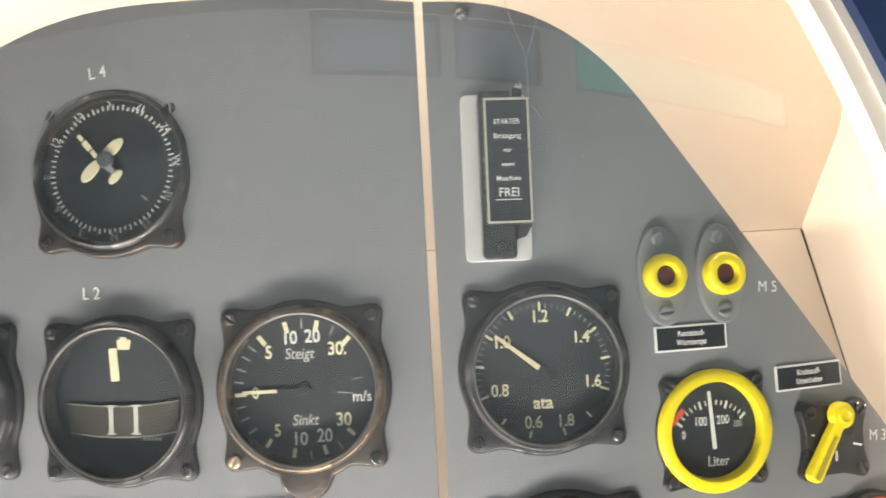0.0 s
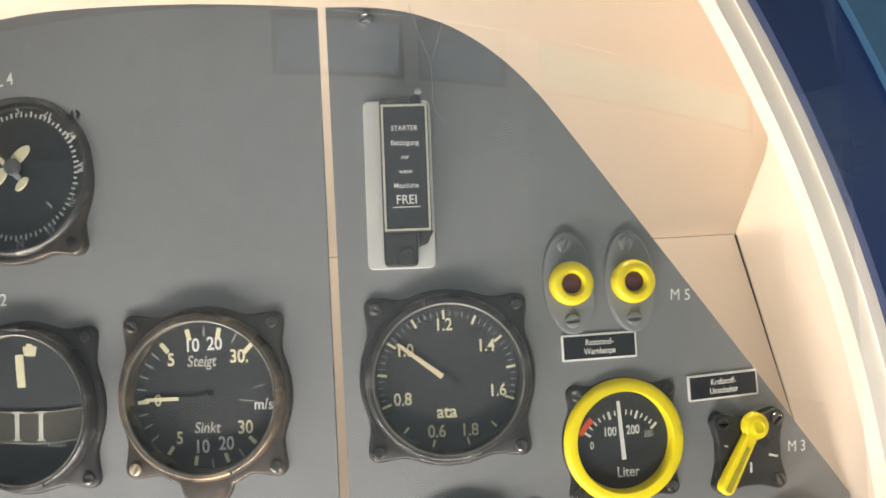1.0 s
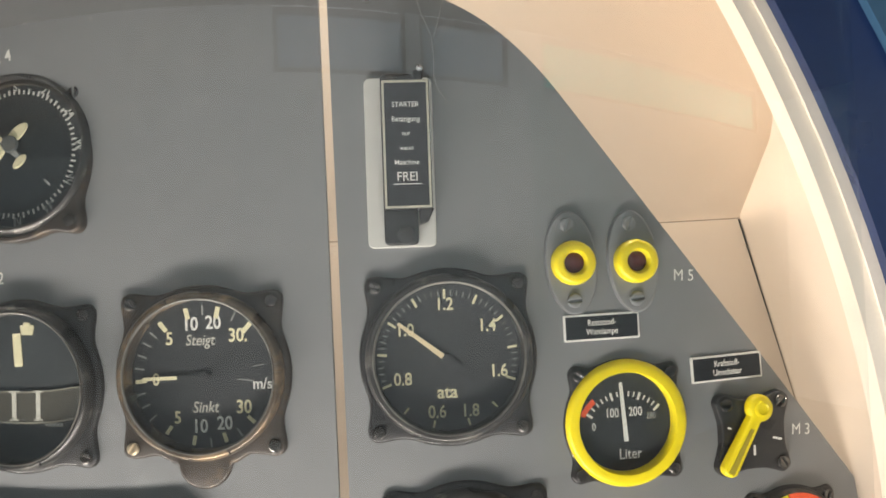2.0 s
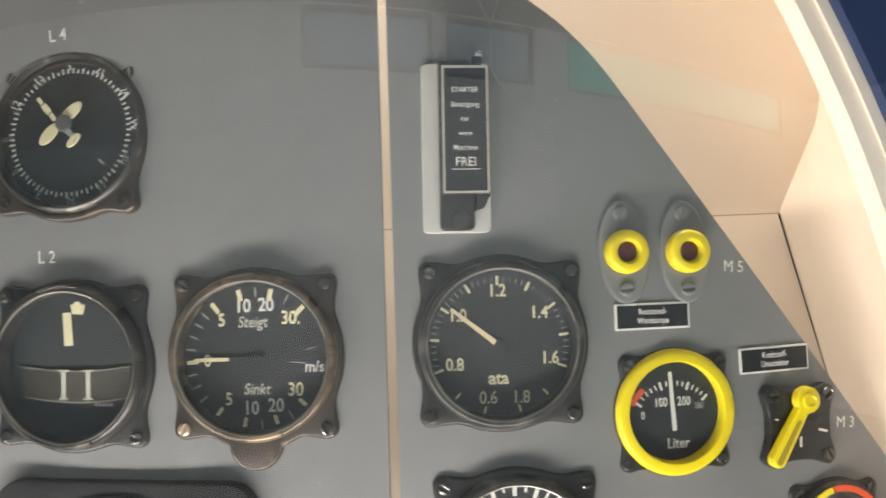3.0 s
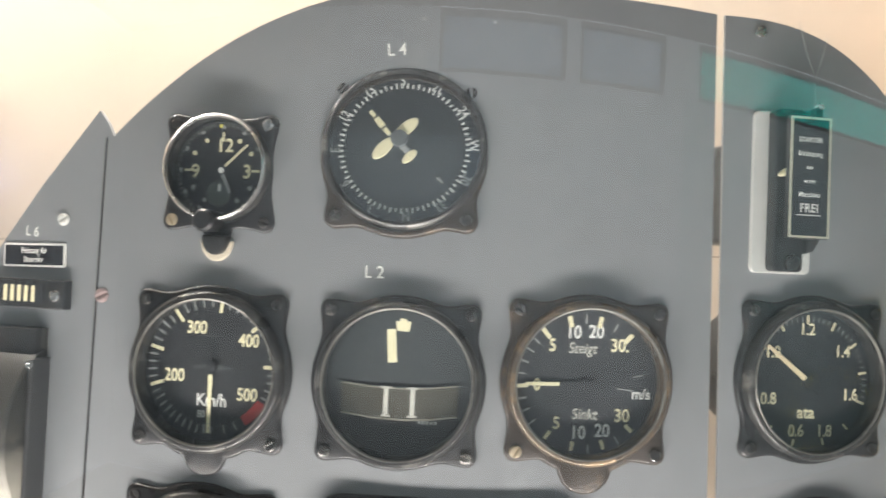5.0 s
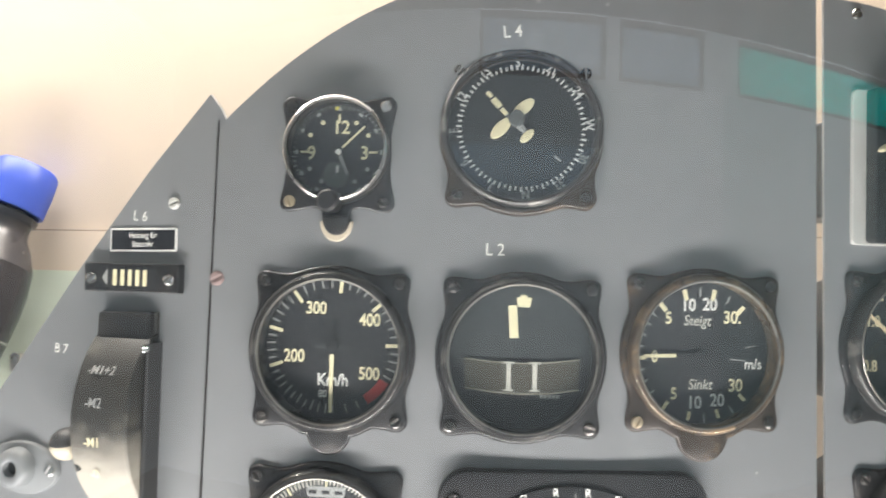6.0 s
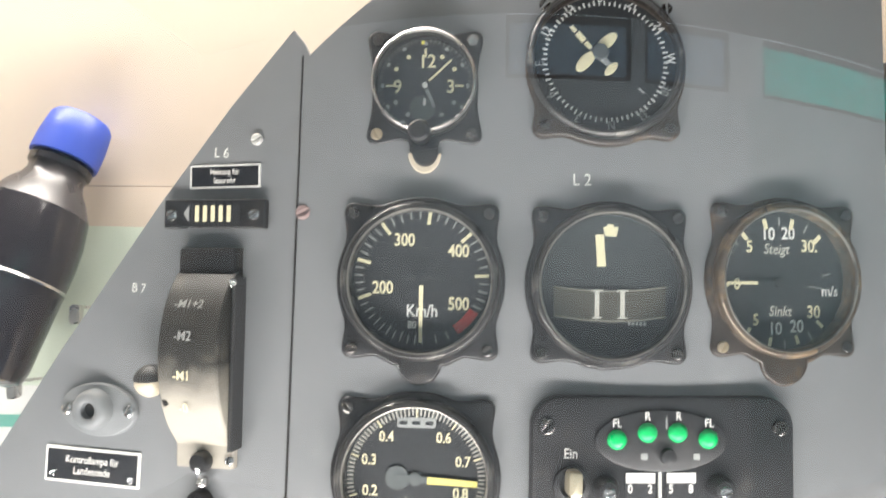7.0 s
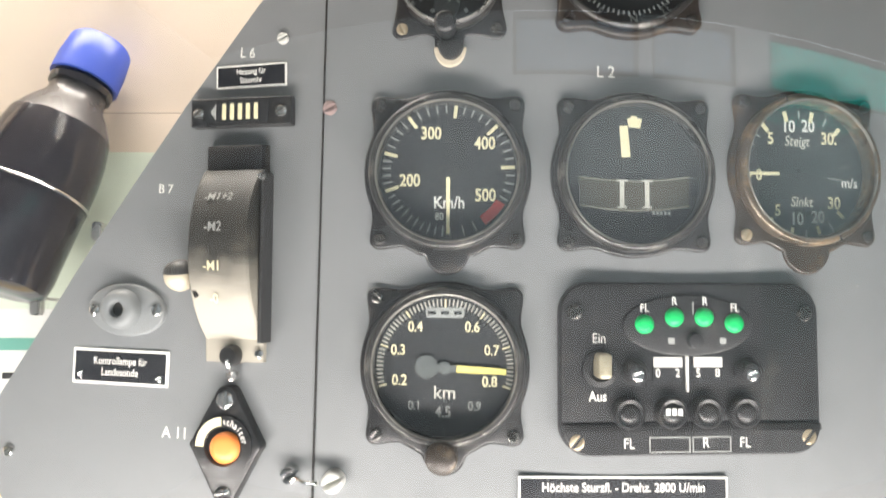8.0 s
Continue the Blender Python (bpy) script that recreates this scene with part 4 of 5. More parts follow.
# ---- switches, lamps and labels ----


def warning_lamp(m, label):
    t = thing("warning_lamp", m, label, "indicator lamp", "fuel warning lamps")
    part("flange", prism(ellipse(0, 0, 0.0128, 0.0250, 4, 40), -0.001, 0.0026, 0.0010), PANEL, t)
    prof = [(0.0104, 0.0025), (0.0106, 0.0050), (0.0101, 0.0078), (0.0084, 0.0092), (0.0060, 0.0088), (0.0050, 0.0070), (0.0046, 0.0040)]
    smooth(part("cup", lathe(prof, 48), YELLOW, t, "yellow painted cup"), 50)
    smooth(part("lens", lathe([(0.0050, 0.0040), (0.0049, 0.0058), (0.0030, 0.0068), (0, 0.0071)], 28), DARK_RED, t, "dark red lens"), 50)
    screw(t, -0.0020, 0.0183, 0.0026, 0.0034, GREY, 70)
    screw(t, 0.0006, -0.0180, 0.0030, 0.0036, GREY, 5)
    return t


lamp = warning_lamp(right(0.1130, 0.0490), "yellow ringed warning lamp with dark red lens on grey socket")
copy_thing(lamp, right(0.1440, 0.0488))


def label_plate(m, w, h, lines, label, size, turn=0.0, border=0.0010, bars=0, squeeze=0.8, screws=False):
    t = thing("label_plate", m @ Matrix.Rotation(radians(-turn), 4, "Z"), label, "label plate", "engraved labels")
    part("backing", prism(rect(-w / 2, -h / 2, w / 2, h / 2, 0.0006, 2), -0.0002, 0.0009, 0.0002), WHITE, t, "white edge")
    part("face", prism(rect(-w / 2 + border, -h / 2 + border, w / 2 - border, h / 2 - border), 0.0008, 0.00105), LABEL, t, "black enamel face")
    n = len(lines)
    for i, txt in enumerate(lines):
        lettering(txt, size, WHITE, t, 0, (n - 1) * size * 0.52 - i * size * 1.04, 0.00112, bold=0.008, squeeze=squeeze)
    if screws:
        for x in (-w / 2 + 0.005, w / 2 - 0.005):
            screw(t, x, -h / 2 + 0.0045, 0.0009, 0.0018, CHROME, 40, 0.0010)
    return t


label_plate(right(0.1272, 0.0178), 0.0380, 0.0128, ("Reststand-", "Warnlampe"), "black label plate with white border for the reserve lamp", 0.0042, -1)
label_plate(right(0.1910, -0.0054), 0.0385, 0.0128, ("Kraftstoff-", "Umschalter"), "black label plate with white border for the fuel switch", 0.0042, -2)
label_plate(left(-0.0405, 0.0523), 0.0392, 0.0122, ("Heizung für", "Staurohr"), "black label plate with white border for the pitot heating", 0.0044, -1)
label_plate(left(-0.1112, -0.1007), 0.0560, 0.0188, ("Kontrollampe für", "Landesonde"), "black label plate with broad white border and two screws", 0.0056, 1.5, 0.0016, screws=True)
data = label_plate(centre(0.0870, -0.1640), 0.1035, 0.0290, (), "long black data plate with white lettering below the counter box", 0.0066, 0.5, 0.0011)
lettering("Höchste Sturzfl. - Drehz. 2800 U/min", 0.0062, WHITE, data, 0.0, 0.0090, 0.00112, bold=0.014, squeeze=0.86)
for k, w in enumerate((0.030, 0.018, 0.026)):
    part("small_print", prism(rect(-0.045 + 0.031 * k, -0.0010, -0.045 + 0.031 * k + w, 0.0025), 0.0010, 0.0012), WHITE, data)


def starter_switch():
    t = thing("starter_switch", right(0.032, 0), "black starter switch box with framed label on bare aluminium plate", "switch")
    part("mounting_plate", prism(rect(0.0157, 0.0590, 0.0478, 0.1392, 0.0030), -0.0006, 0.0016, 0.0004), ALU, t, "bare aluminium plate")
    bm = prism(rect(0.0236, 0.0600, 0.0395, 0.1396, 0.0025), 0.0010, 0.0080, 0.0010)
    prism(rect(0.0385, 0.0760, 0.0432, 0.1392, 0.0010), 0.0010, 0.0150, 0.0008, bm)
    part("body", bm, BLACK, t)
    part("latch", prism([(0.0400, 0.0690), (0.0440, 0.0705), (0.0470, 0.0765), (0.0400, 0.0765)], 0.0012, 0.0100, 0.0008), BLACK, t)
    screw(t, 0.0335, 0.0645, 0.0078, 0.0042, SCREW, 60)
    cover = part("cover", prism(rect(0.0242, 0.0758, 0.0460, 0.1342, 0.0006, 2), 0.0148, 0.0172, 0.0004), BLACK, t, "hinged cover plate")
    bm = bmesh.new()
    for x0, y0, x1, y1 in ((0.0246, 0.0762, 0.0256, 0.1338), (0.0446, 0.0762, 0.0456, 0.1338), (0.0256, 0.0762, 0.0446, 0.0772), (0.0256, 0.1328, 0.0446, 0.1338)):
        box_at(bm, x0, y0, 0.0170, x1, y1, 0.0177)
    part("cover_frame", bm, material("tarnished_silver_frame", (0.62, 0.58, 0.46), 0.35, 0.5, vary=0.2), cover, "thin silver frame")
    part("cover_face", prism(rect(0.0256, 0.0772, 0.0446, 0.1328), 0.0168, 0.0174), LABEL, cover)
    for txt, y, s in (("STARTER", 0.1228, 0.0033), ("Betätigung", 0.1162, 0.0033), ("nur", 0.1098, 0.0030), ("wenn", 0.1032, 0.0031), ("Maschine", 0.0967, 0.0033), ("FREI", 0.0902, 0.0058)):
        lettering(txt, s, WHITE, cover, 0.0350, y, 0.01746, bold=0.006, squeeze=0.92)
    part("underline", prism(rect(0.0286, 0.0868, 0.0412, 0.0872), 0.0173, 0.0175), WHITE, cover)
    part("rear_housing", prism(rect(0.0120, 0.0740, 0.0440, 0.1260, 0.0030), -0.0500, -0.0026), BLACK, t)
    smooth(part("lever", prism(ellipse(0.0290, 0.1085, 0.0048, 0.0017, 25), 0.0080, 0.0125, 0.0010), IVORY, t, "ivory lever tip"), 50)
    smooth(part("hinge_pin", lathe([(0.0016, 0.0120), (0.0016, 0.0150), (0, 0.0155)], 12, None, 0.0420, 0.1400), STEEL, t), 40)
    for o in t.children_recursive:
        o.data.transform(Matrix.Translation((-0.032, 0, 0)))
    return t


starter_switch()


def fuel_selector():
    t = thing("fuel_selector", right(0.2018, -0.0382), "black selector switch with yellow painted pear-shaped lever", "switch")
    part("base", prism(flange_outline(0.0170, 0.0150, 0.0052), -0.001, 0.0045, 0.0010), BLACK, t)
    for k, (x, y) in enumerate(((-0.015, 0.015), (0.015, 0.015), (-0.015, -0.015), (0.015, -0.015))):
        screw(t, x, y, 0.0045, 0.0033, SCREW, 40 * k)
    head, tail = Vector((0.0006, 0.0132)), Vector((-0.0165, -0.0148))
    ax = (tail - head).normalized()
    sd = Vector((-ax.y, ax.x))
    loop = []
    for i in range(25):
        a = radians(28 + 304 * i / 24)
        p = head + ax * 0.0066 * math.cos(a) + sd * 0.0066 * math.sin(a)
        loop.append((p.x, p.y))
    for i in range(13):
        a = radians(-90 + 180 * i / 12)
        p = tail + ax * 0.0040 * math.cos(a) + sd * 0.0040 * math.sin(a)
        loop.append((p.x, p.y))
    area = sum(p[0] * q[1] - q[0] * p[1] for p, q in zip(loop, loop[1:] + loop[:1]))
    loop = loop if area > 0 else loop[::-1]
    lever = smooth(part("lever", prism(loop, 0.0060, 0.0105, 0.0014), YELLOW, t, "worn yellow lever"), 50)
    smooth(part("lever_boss", lathe([(0.0040, 0.0101), (0.0040, 0.0115), (0.0028, 0.0119), (0.0022, 0.0113), (0, 0.0113)], 24, None, head.x, head.y), YELLOW, lever), 40)
    rib = [head + ax * 0.0110 + sd * 0.0010, head + ax * 0.0110 - sd * 0.0010, tail + ax * 0.0020 - sd * 0.0015, tail + ax * 0.0020 + sd * 0.0015]
    part("lever_groove", prism([(p.x, p.y) for p in rib][::-1], 0.0103, 0.0108), material("groove_ochre", (0.42, 0.34, 0.03), 0.5), lever)
    smooth(part("shaft", lathe([(0.0050, 0.0040), (0.0050, 0.0062)], 20, None, head.x, head.y), BLACK, t), 40)
    bm = bmesh.new()
    bar(bm, 182, 0.0055, 0.0105, 0.0011, 0.0044, 0.0047)
    bar(bm, 104, 0.0105, 0.0155, 0.0011, 0.0044, 0.0047)
    bar(bm, 285, 0.0130, 0.0150, 0.0008, 0.0044, 0.0047)
    part("position_mark", bm, WHITE, t)
    return t


fuel_selector()


def pitot_indicator():
    t = thing("pitot_heat_indicator", left(-0.0440, 0.0325), "small black indicator with five ivory bars in a window", "indicator")
    part("body", prism(rect(-0.0278, -0.0075, 0.0278, 0.0075, 0.0008, 2), -0.0005, 0.0050, 0.0008), BLACK, t)
    part("window", prism(rect(-0.0170, -0.0056, 0.0150, 0.0056), 0.0048, 0.0052), DIAL, t)
    for k in range(5):
        part("bar", prism(rect(-0.0100 + 0.0044 * k, -0.0042, -0.0079 + 0.0044 * k, 0.0042, 0.0006, 2), 0.0051, 0.0056), IVORY, t)
    part("index_mark", prism([(-0.0165, 0.0), (-0.0135, -0.0042), (-0.0135, 0.0042)], 0.0051, 0.0055), GREYED, t)
    for x in (-0.0230, 0.0225):
        screw(t, x, -0.0006, 0.0050, 0.0031, CHROME, 35)
    return t


pitot_indicator()


def lever_quadrant():
    t = thing("magneto_switch", left(0, 0), "worn metal magneto switch box with curved face and cream ball lever", "switch")
    prof = [(0.0150, 0.0), (0.0150, 0.0030), (0.0040, 0.0008)]
    for i in range(17):
        a = radians(58 - 110 * i / 16)
        prof.append((-0.0400 + 0.0530 * math.sin(a), -0.0190 + 0.0430 * math.cos(a)))
    prof += [(-0.0845, 0.0052), (-0.0960, 0.0050), (-0.0960, 0.0)]
    prof.sort(key=lambda p: -p[0])
    bm, rows = bmesh.new(), []
    for y, h in prof:
        k = 0.0012 if h > 0.001 else 0
        x0, x1 = -0.0622 + 0.0016 * (0.015 - y) / 0.11, -0.0295
        rows.append([bm.verts.new((x0, y, 0)), bm.verts.new((x0, y, max(0, h - k))), bm.verts.new((x0 + k, y, h)), bm.verts.new((x1 - k, y, h)), bm.verts.new((x1, y, max(0, h - k))), bm.verts.new((x1, y, 0))])
    for a, b in zip(rows, rows[1:]):
        for i in range(5):
            bm.faces.new((a[i], a[i + 1], b[i + 1], b[i]))
    bmesh.ops.remove_doubles(bm, verts=bm.verts, dist=1e-6)
    bmesh.ops.recalc_face_normals(bm, faces=bm.faces[:])
    bm.normal_update()
    if sum(f.normal.z * f.calc_area() for f in bm.faces) < 0:
        bmesh.ops.reverse_faces(bm, faces=bm.faces[:])
    smooth(part("body", bm, QUADRANT, t, "dark face turning pale towards the bottom"), 30)

    def height(y):
        a = min(prof, key=lambda p: abs(p[0] - y))
        return a[1]
    part("side_cover", prism(rect(-0.0295, -0.0860, -0.0272, 0.0000), -0.0005, 0.0120, 0.0010), QUADRANT_DARK, t)
    smooth(part("top_cap", prism(rect(-0.0615, -0.0010, -0.0305, 0.0150, 0.0020, 3), 0.0, 0.0070, 0.0020), BLACK, t), 40)
    for txt, y in (("-M1+2", -0.0135), ("-M2", -0.0288), ("-M1", -0.0480), ("-0", -0.0640)):
        h0, h1 = height(y + 0.004), height(y - 0.004)
        ob = lettering(txt, 0.0068, IVORY if txt in ("-M1", "-0") else GREYED, t, 0, 0, 0, bold=0.012)
        ob.data.transform(Matrix.Translation((-0.0480, y, height(y) + 0.0006)) @ Matrix.Rotation(math.atan2(h0 - h1, 0.008), 4, "X"))
    for x in (-0.0520, -0.0400):
        screw(t, x, -0.0765, 0.0088, 0.0021, QUADRANT_BARE, 20, 0.0012)
    part("slot", prism(rect(-0.0632, -0.0650, -0.0615, -0.0080), 0.0010, 0.0090), QUADRANT_DARK, t)
    bm = bmesh.new()
    box_at(bm, -0.0680, -0.0560, 0.0090, -0.0600, -0.0525, 0.0150)
    part("lever_arm", bm, QUADRANT_DARK, t)
    ball = lathe([(0, 0.0060)] + [(0.0080 * math.sin(radians(a)), 0.0140 - 0.0080 * math.cos(radians(a))) for a in range(15, 180, 15)] + [(0, 0.0220)], 28, None, -0.0702, -0.0525)
    smooth(part("ball_knob", ball, material("aged_cream_knob", (0.56, 0.50, 0.38), 0.35, vary=0.15, second=(0.12, 0.10, 0.08), amount=0.12, clump=90), t, "cream ball knob"), 60)
    cap = lathe([(0.0084 * math.sin(radians(a)), 0.0084 * math.cos(radians(a))) for a in range(78, 0, -13)] + [(0, 0.0084)], 28)
    cap.transform(Matrix.Translation((-0.0702, -0.0525, 0.0140)) @ Matrix.Rotation(radians(-78), 4, "X"))
    smooth(part("knob_cap", cap, QUADRANT_DARK, t, "dark cap over the ball"), 60)
    bm = bmesh.new()
    bar(bm, -28, -0.0035, 0.0035, 0.0022, height(-0.0600) - 0.0006, height(-0.0600) + 0.0006, -0.0588, -0.0600)
    part("notch", bm, GAP, t)
    smooth(part("cable_gland", lathe([(0.0055, 0.0), (0.0055, 0.0080), (0.0042, 0.0110), (0, 0.0115)], 24, None, -0.0455, -0.0925), BLACK, t), 40)
    wire([(-0.0455, -0.0940, 0.0105), (-0.0452, -0.0985, 0.0100), (-0.0455, -0.1010, 0.0060)], 0.0014, CHROME, "seal_wire", t)
    smooth(part("seal", lathe([(0, 0.0020), (0.0026, 0.0030), (0.0026, 0.0060), (0, 0.0070)], 14, None, -0.0455, -0.1030), STEEL, t), 50)
    screw(t, -0.0284, -0.0025, 0.0120, 0.0020, CHROME, 10)
    screw(t, -0.0310, -0.0915, 0.0052, 0.0022, CHROME, 70)
    return t


lever_quadrant()


def lamp_socket():
    t = thing("landing_light_socket", left(-0.1075, -0.0700), "grey round lamp socket on a lozenge flange", "indicator lamp")
    smooth(part("flange", prism(ellipse(0.0, -0.0005, 0.0222, 0.0138, -4, 48), -0.001, 0.0030, 0.0010), GREY, t), 50)
    prof = [(0.0106, 0.0028), (0.0104, 0.0065), (0.0096, 0.0085), (0.0078, 0.0098), (0.0050, 0.0098), (0.0042, 0.0092), (0.0040, 0.0050), (0, 0.0050)]
    smooth(part("socket", lathe(prof, 48, None, -0.0015, 0), GREY, t), 40)
    part("bore", lathe([(0.0040, 0.0052), (0.0040, 0.0056), (0, 0.0056)], 24, None, -0.0015, 0), GAP, t)
    for x in (-0.0178, 0.0182):
        screw(t, x, -0.0004, 0.0030, 0.0032, CHROME, 60)
    return t


lamp_socket()


def push_button():
    t = thing("push_button", left(-0.0480, -0.1375), "black lozenge push button with orange cap and ivory arc", "button")
    pts = []
    for cx, cy, r, a0, a1 in ((0.0165, 0.0, 0.0030, -55, 55), (0.0, 0.0235, 0.0062, 35, 145), (-0.0165, 0.0, 0.0030, 125, 235), (0.0, -0.0235, 0.0062, 215, 325)):
        for i in range(9):
            a = radians(a0 + (a1 - a0) * i / 8)
            pts.append((cx + r * math.cos(a), cy + r * math.sin(a)))
    smooth(part("base", prism(pts, -0.001, 0.0070, 0.0016), BLACK, t), 40)
    smooth(part("collar", lathe([(0.0150, 0.0065), (0.0150, 0.0080), (0.0100, 0.0088), (0.0092, 0.0080)], 48), BLACK, t), 40)
    smooth(part("cap", lathe([(0.0078, 0.0060), (0.0077, 0.0100), (0.0066, 0.0116), (0.0036, 0.0122), (0, 0.0123)], 40, None, 0.0016, -0.0006), ORANGE, t, "worn orange cap"), 50)
    part("ivory_arc", arc_band(-92, -4, 0.0100, 0.0144, 0.0084, 0.0091), IVORY, t)
    for k, ch in enumerate("schalter"):
        a = 4 + 10.5 * k
        lettering(ch, 0.0048, WHITE, t, 0.0122 * math.sin(radians(a)), 0.0122 * math.cos(radians(a)), 0.0092, turn=a, bold=0.008)
    screw(t, 0, 0.0225, 0.0070, 0.0046, CHROME, 80)
    screw(t, 0, -0.0245, 0.0070, 0.0046, CHROME, 10)
    return t


push_button()


def counter_box():
    t = thing("round_counter_box", centre(0.1205, -0.0973) @ Matrix.Translation((0, 0, -0.0028)), "black rounded counter box with four green lamps and number drums", "counter box")
    smooth(part("body", prism(rect(-0.0655, -0.0420, 0.0655, 0.0425, 0.0150, 8), -0.001, 0.0075, 0.0022), BAKELITE, t), 40)
    smooth(part("raised_lamp_field", prism(ellipse(-0.0022, 0.0215, 0.0330, 0.0150, 0, 48), 0.0070, 0.0092, 0.0012), BAKELITE, t), 40)
    for x, y in ((-0.0246, 0.0222), (-0.0096, 0.0256), (0.0054, 0.0256), (0.0206, 0.0226)):
        smooth(part("green_lamp", lathe([(0.0047, 0.0088), (0.0046, 0.0104), (0.0030, 0.0116), (0, 0.0120)], 28, None, x, y), GREEN, t, "round green lamp"), 50)
    for txt, x, y in (("FL", -0.0244, 0.0298), ("R", -0.0094, 0.0332), ("R", 0.0060, 0.0332), ("FL", 0.0212, 0.0300)):
        lettering(txt, 0.0058, WHITE, t, x, y, 0.0094, bold=0.006)
    bm = prism(rect(-0.0003, 0.0270, 0.0003, 0.0330), 0.0090, 0.0094)
    part("centre_line", bm, GREYED, t)
    smooth(part("lamp_knob", lathe([(0.0040, 0.0088), (0.0036, 0.0120), (0, 0.0130)], 20, None, 0.0005, 0.0142), BAKELITE, t), 40)
    for x in (-0.0110, 0.0150):
        part("small_print", prism(rect(x - 0.0016, 0.0125, x + 0.0016, 0.0155), 0.0090, 0.0093), GREYED, t)
    for x in (-0.0200, 0.0002):
        w = part("drum_window", prism(rect(x, -0.0060, x + 0.0150, 0.0062), 0.0070, 0.0080), DIAL, t)
        part("drum_top", prism(rect(x + 0.0003, 0.0012, x + 0.0147, 0.0060), 0.0078, 0.0083), WHITE, w, "white drum edge")
        for k, ch in enumerate("02" if x < 0 else "58"):
            lettering(ch, 0.0058, WHITE, w, x + 0.0025 + 0.0098 * k, -0.0018, 0.0081, bold=0.014, name="numeral")
    part("divider", prism(rect(-0.0036, -0.0105, -0.0026, 0.0065), 0.0074, 0.0094), WHITE, t)
    for x, y in ((-0.0298, -0.0010), (0.0272, -0.0008)):
        smooth(part("side_knob", lathe([(0.0062, 0.0070), (0.0060, 0.0110), (0.0042, 0.0140), (0, 0.0146)], 24, None, x, y), BAKELITE, t), 40)
        screw(t, x, y - 0.0010, 0.0142, 0.0030, CHROME, 20, 0.0010)
    smooth(part("switch_collar", lathe([(0.0090, 0.0070), (0.0088, 0.0092), (0.0062, 0.0098), (0.0058, 0.0084)], 32, None, -0.0462, 0.0005), BAKELITE, t), 40)
    smooth(part("toggle", prism(rect(-0.0496, -0.0035, -0.0428, 0.0085, 0.0020, 4), 0.0080, 0.0170, 0.0016), material("worn_brass_toggle", (0.42, 0.38, 0.28), 0.35, 0.5, vary=0.25), t, "worn metal toggle"), 40)
    lettering("Ein", 0.0068, WHITE, t, -0.0466, 0.0150, 0.0077, bold=0.006)
    lettering("Aus", 0.0068, WHITE, t, -0.0474, -0.0130, 0.0077, bold=0.012)
    part("step", prism([(0.0645, -0.0290), (-0.0645, -0.0290)] + [(-0.0510 + 0.0135 * math.cos(radians(180 + 90 * k / 6)), -0.0277 + 0.0135 * math.sin(radians(180 + 90 * k / 6))) for k in range(7)] + [(0.0510 + 0.0135 * math.cos(radians(270 + 90 * k / 6)), -0.0277 + 0.0135 * math.sin(radians(270 + 90 * k / 6))) for k in range(7)], 0.0070, 0.0086, 0.0006), BAKELITE, t)
    for x in (-0.0328, -0.0118, 0.0060, 0.0250):
        smooth(part("reset_knob", lathe([(0.0080, 0.0070), (0.0078, 0.0112), (0.0066, 0.0126), (0.0048, 0.0120), (0.0042, 0.0128), (0.0024, 0.0134), (0, 0.0134)], 32, None, x, -0.0205), BLACK, t, "round black knob"), 40)
    for k in range(3):
        part("small_print", prism(rect(-0.0158 + 0.0030 * k, -0.0212, -0.0136 + 0.0030 * k, -0.0180), 0.0133, 0.0136), WHITE, t)
    for txt, x in (("FL", -0.0325), ("R", 0.0058), ("FL", 0.0255)):
        lettering(txt, 0.0070, WHITE, t, x, -0.0355, 0.0088, bold=0.002)
    for x0, x1 in ((-0.0225, -0.0020), (-0.0010, 0.0185)):
        bm = bmesh.new()
        for q in ((x0, -0.0398, x1, -0.0392), (x0, -0.0328, x1, -0.0322), (x0, -0.0398, x0 + 0.0006, -0.0322), (x1 - 0.0006, -0.0398, x1, -0.0322)):
            box_at(bm, q[0], q[1], 0.0084, q[2], q[3], 0.0089)
        part("print_frame", bm, GREYED, t)
    for x, y, mt in ((-0.0585, 0.0280, SCREW), (0.0580, 0.0275, SCREW), (-0.0580, -0.0345, BRASS), (0.0585, -0.0330, BRASS)):
        screw(t, x, y, 0.0075, 0.0040, mt, 50)
    return t


counter_box()


# panel fasteners
def fastener(m, label, mat, r=0.0040, h=0.0020):
    t = thing("panel_fastener", m, label, "screw", "panel fasteners")
    screw(t, 0, 0, 0, r, mat, 25, h)
    return t


fastener(right(0.0180, 0.1785), "small pale round-head screw on grey panel", CHROME, 0.0032)
fastener(left(-0.0234, 0.0713), "pale round-head screw on grey panel", ALU, 0.0031)
fastener(left(-0.1764, -0.1470), "shiny round-head screw near the panel edge", CHROME, 0.0032)
fastener(left(-0.0145, -0.1510), "shiny round-head screw beside the panel seam", CHROME, 0.0045, 0.006)
fastener(centre(-0.0542, -0.1530), "pale round knob screw beside the panel seam", ALU, 0.0055, 0.008)
fastener(centre(-0.0595, 0.0335), "reddish brown worn rivet at the seam", material("rusty_rivet", (0.30, 0.22, 0.21), 0.5, vary=0.2), 0.0038, 0.001)
seam = thing("seam_pin", left(-0.0145, -0.1510), "thin steel pin across the panel seam", "pin")
wire([(0.003, -0.0008, 0.004), (0.0095, -0.0015, 0.010), (0.0170, -0.0018, 0.010)], 0.0011, CHROME, "pin", seam)

# bottle with a blue cap
axis = Vector((0.036, 0.045, 0.140)).normalized()
foot = Vector((-0.2640, 0.0720, -0.0580))
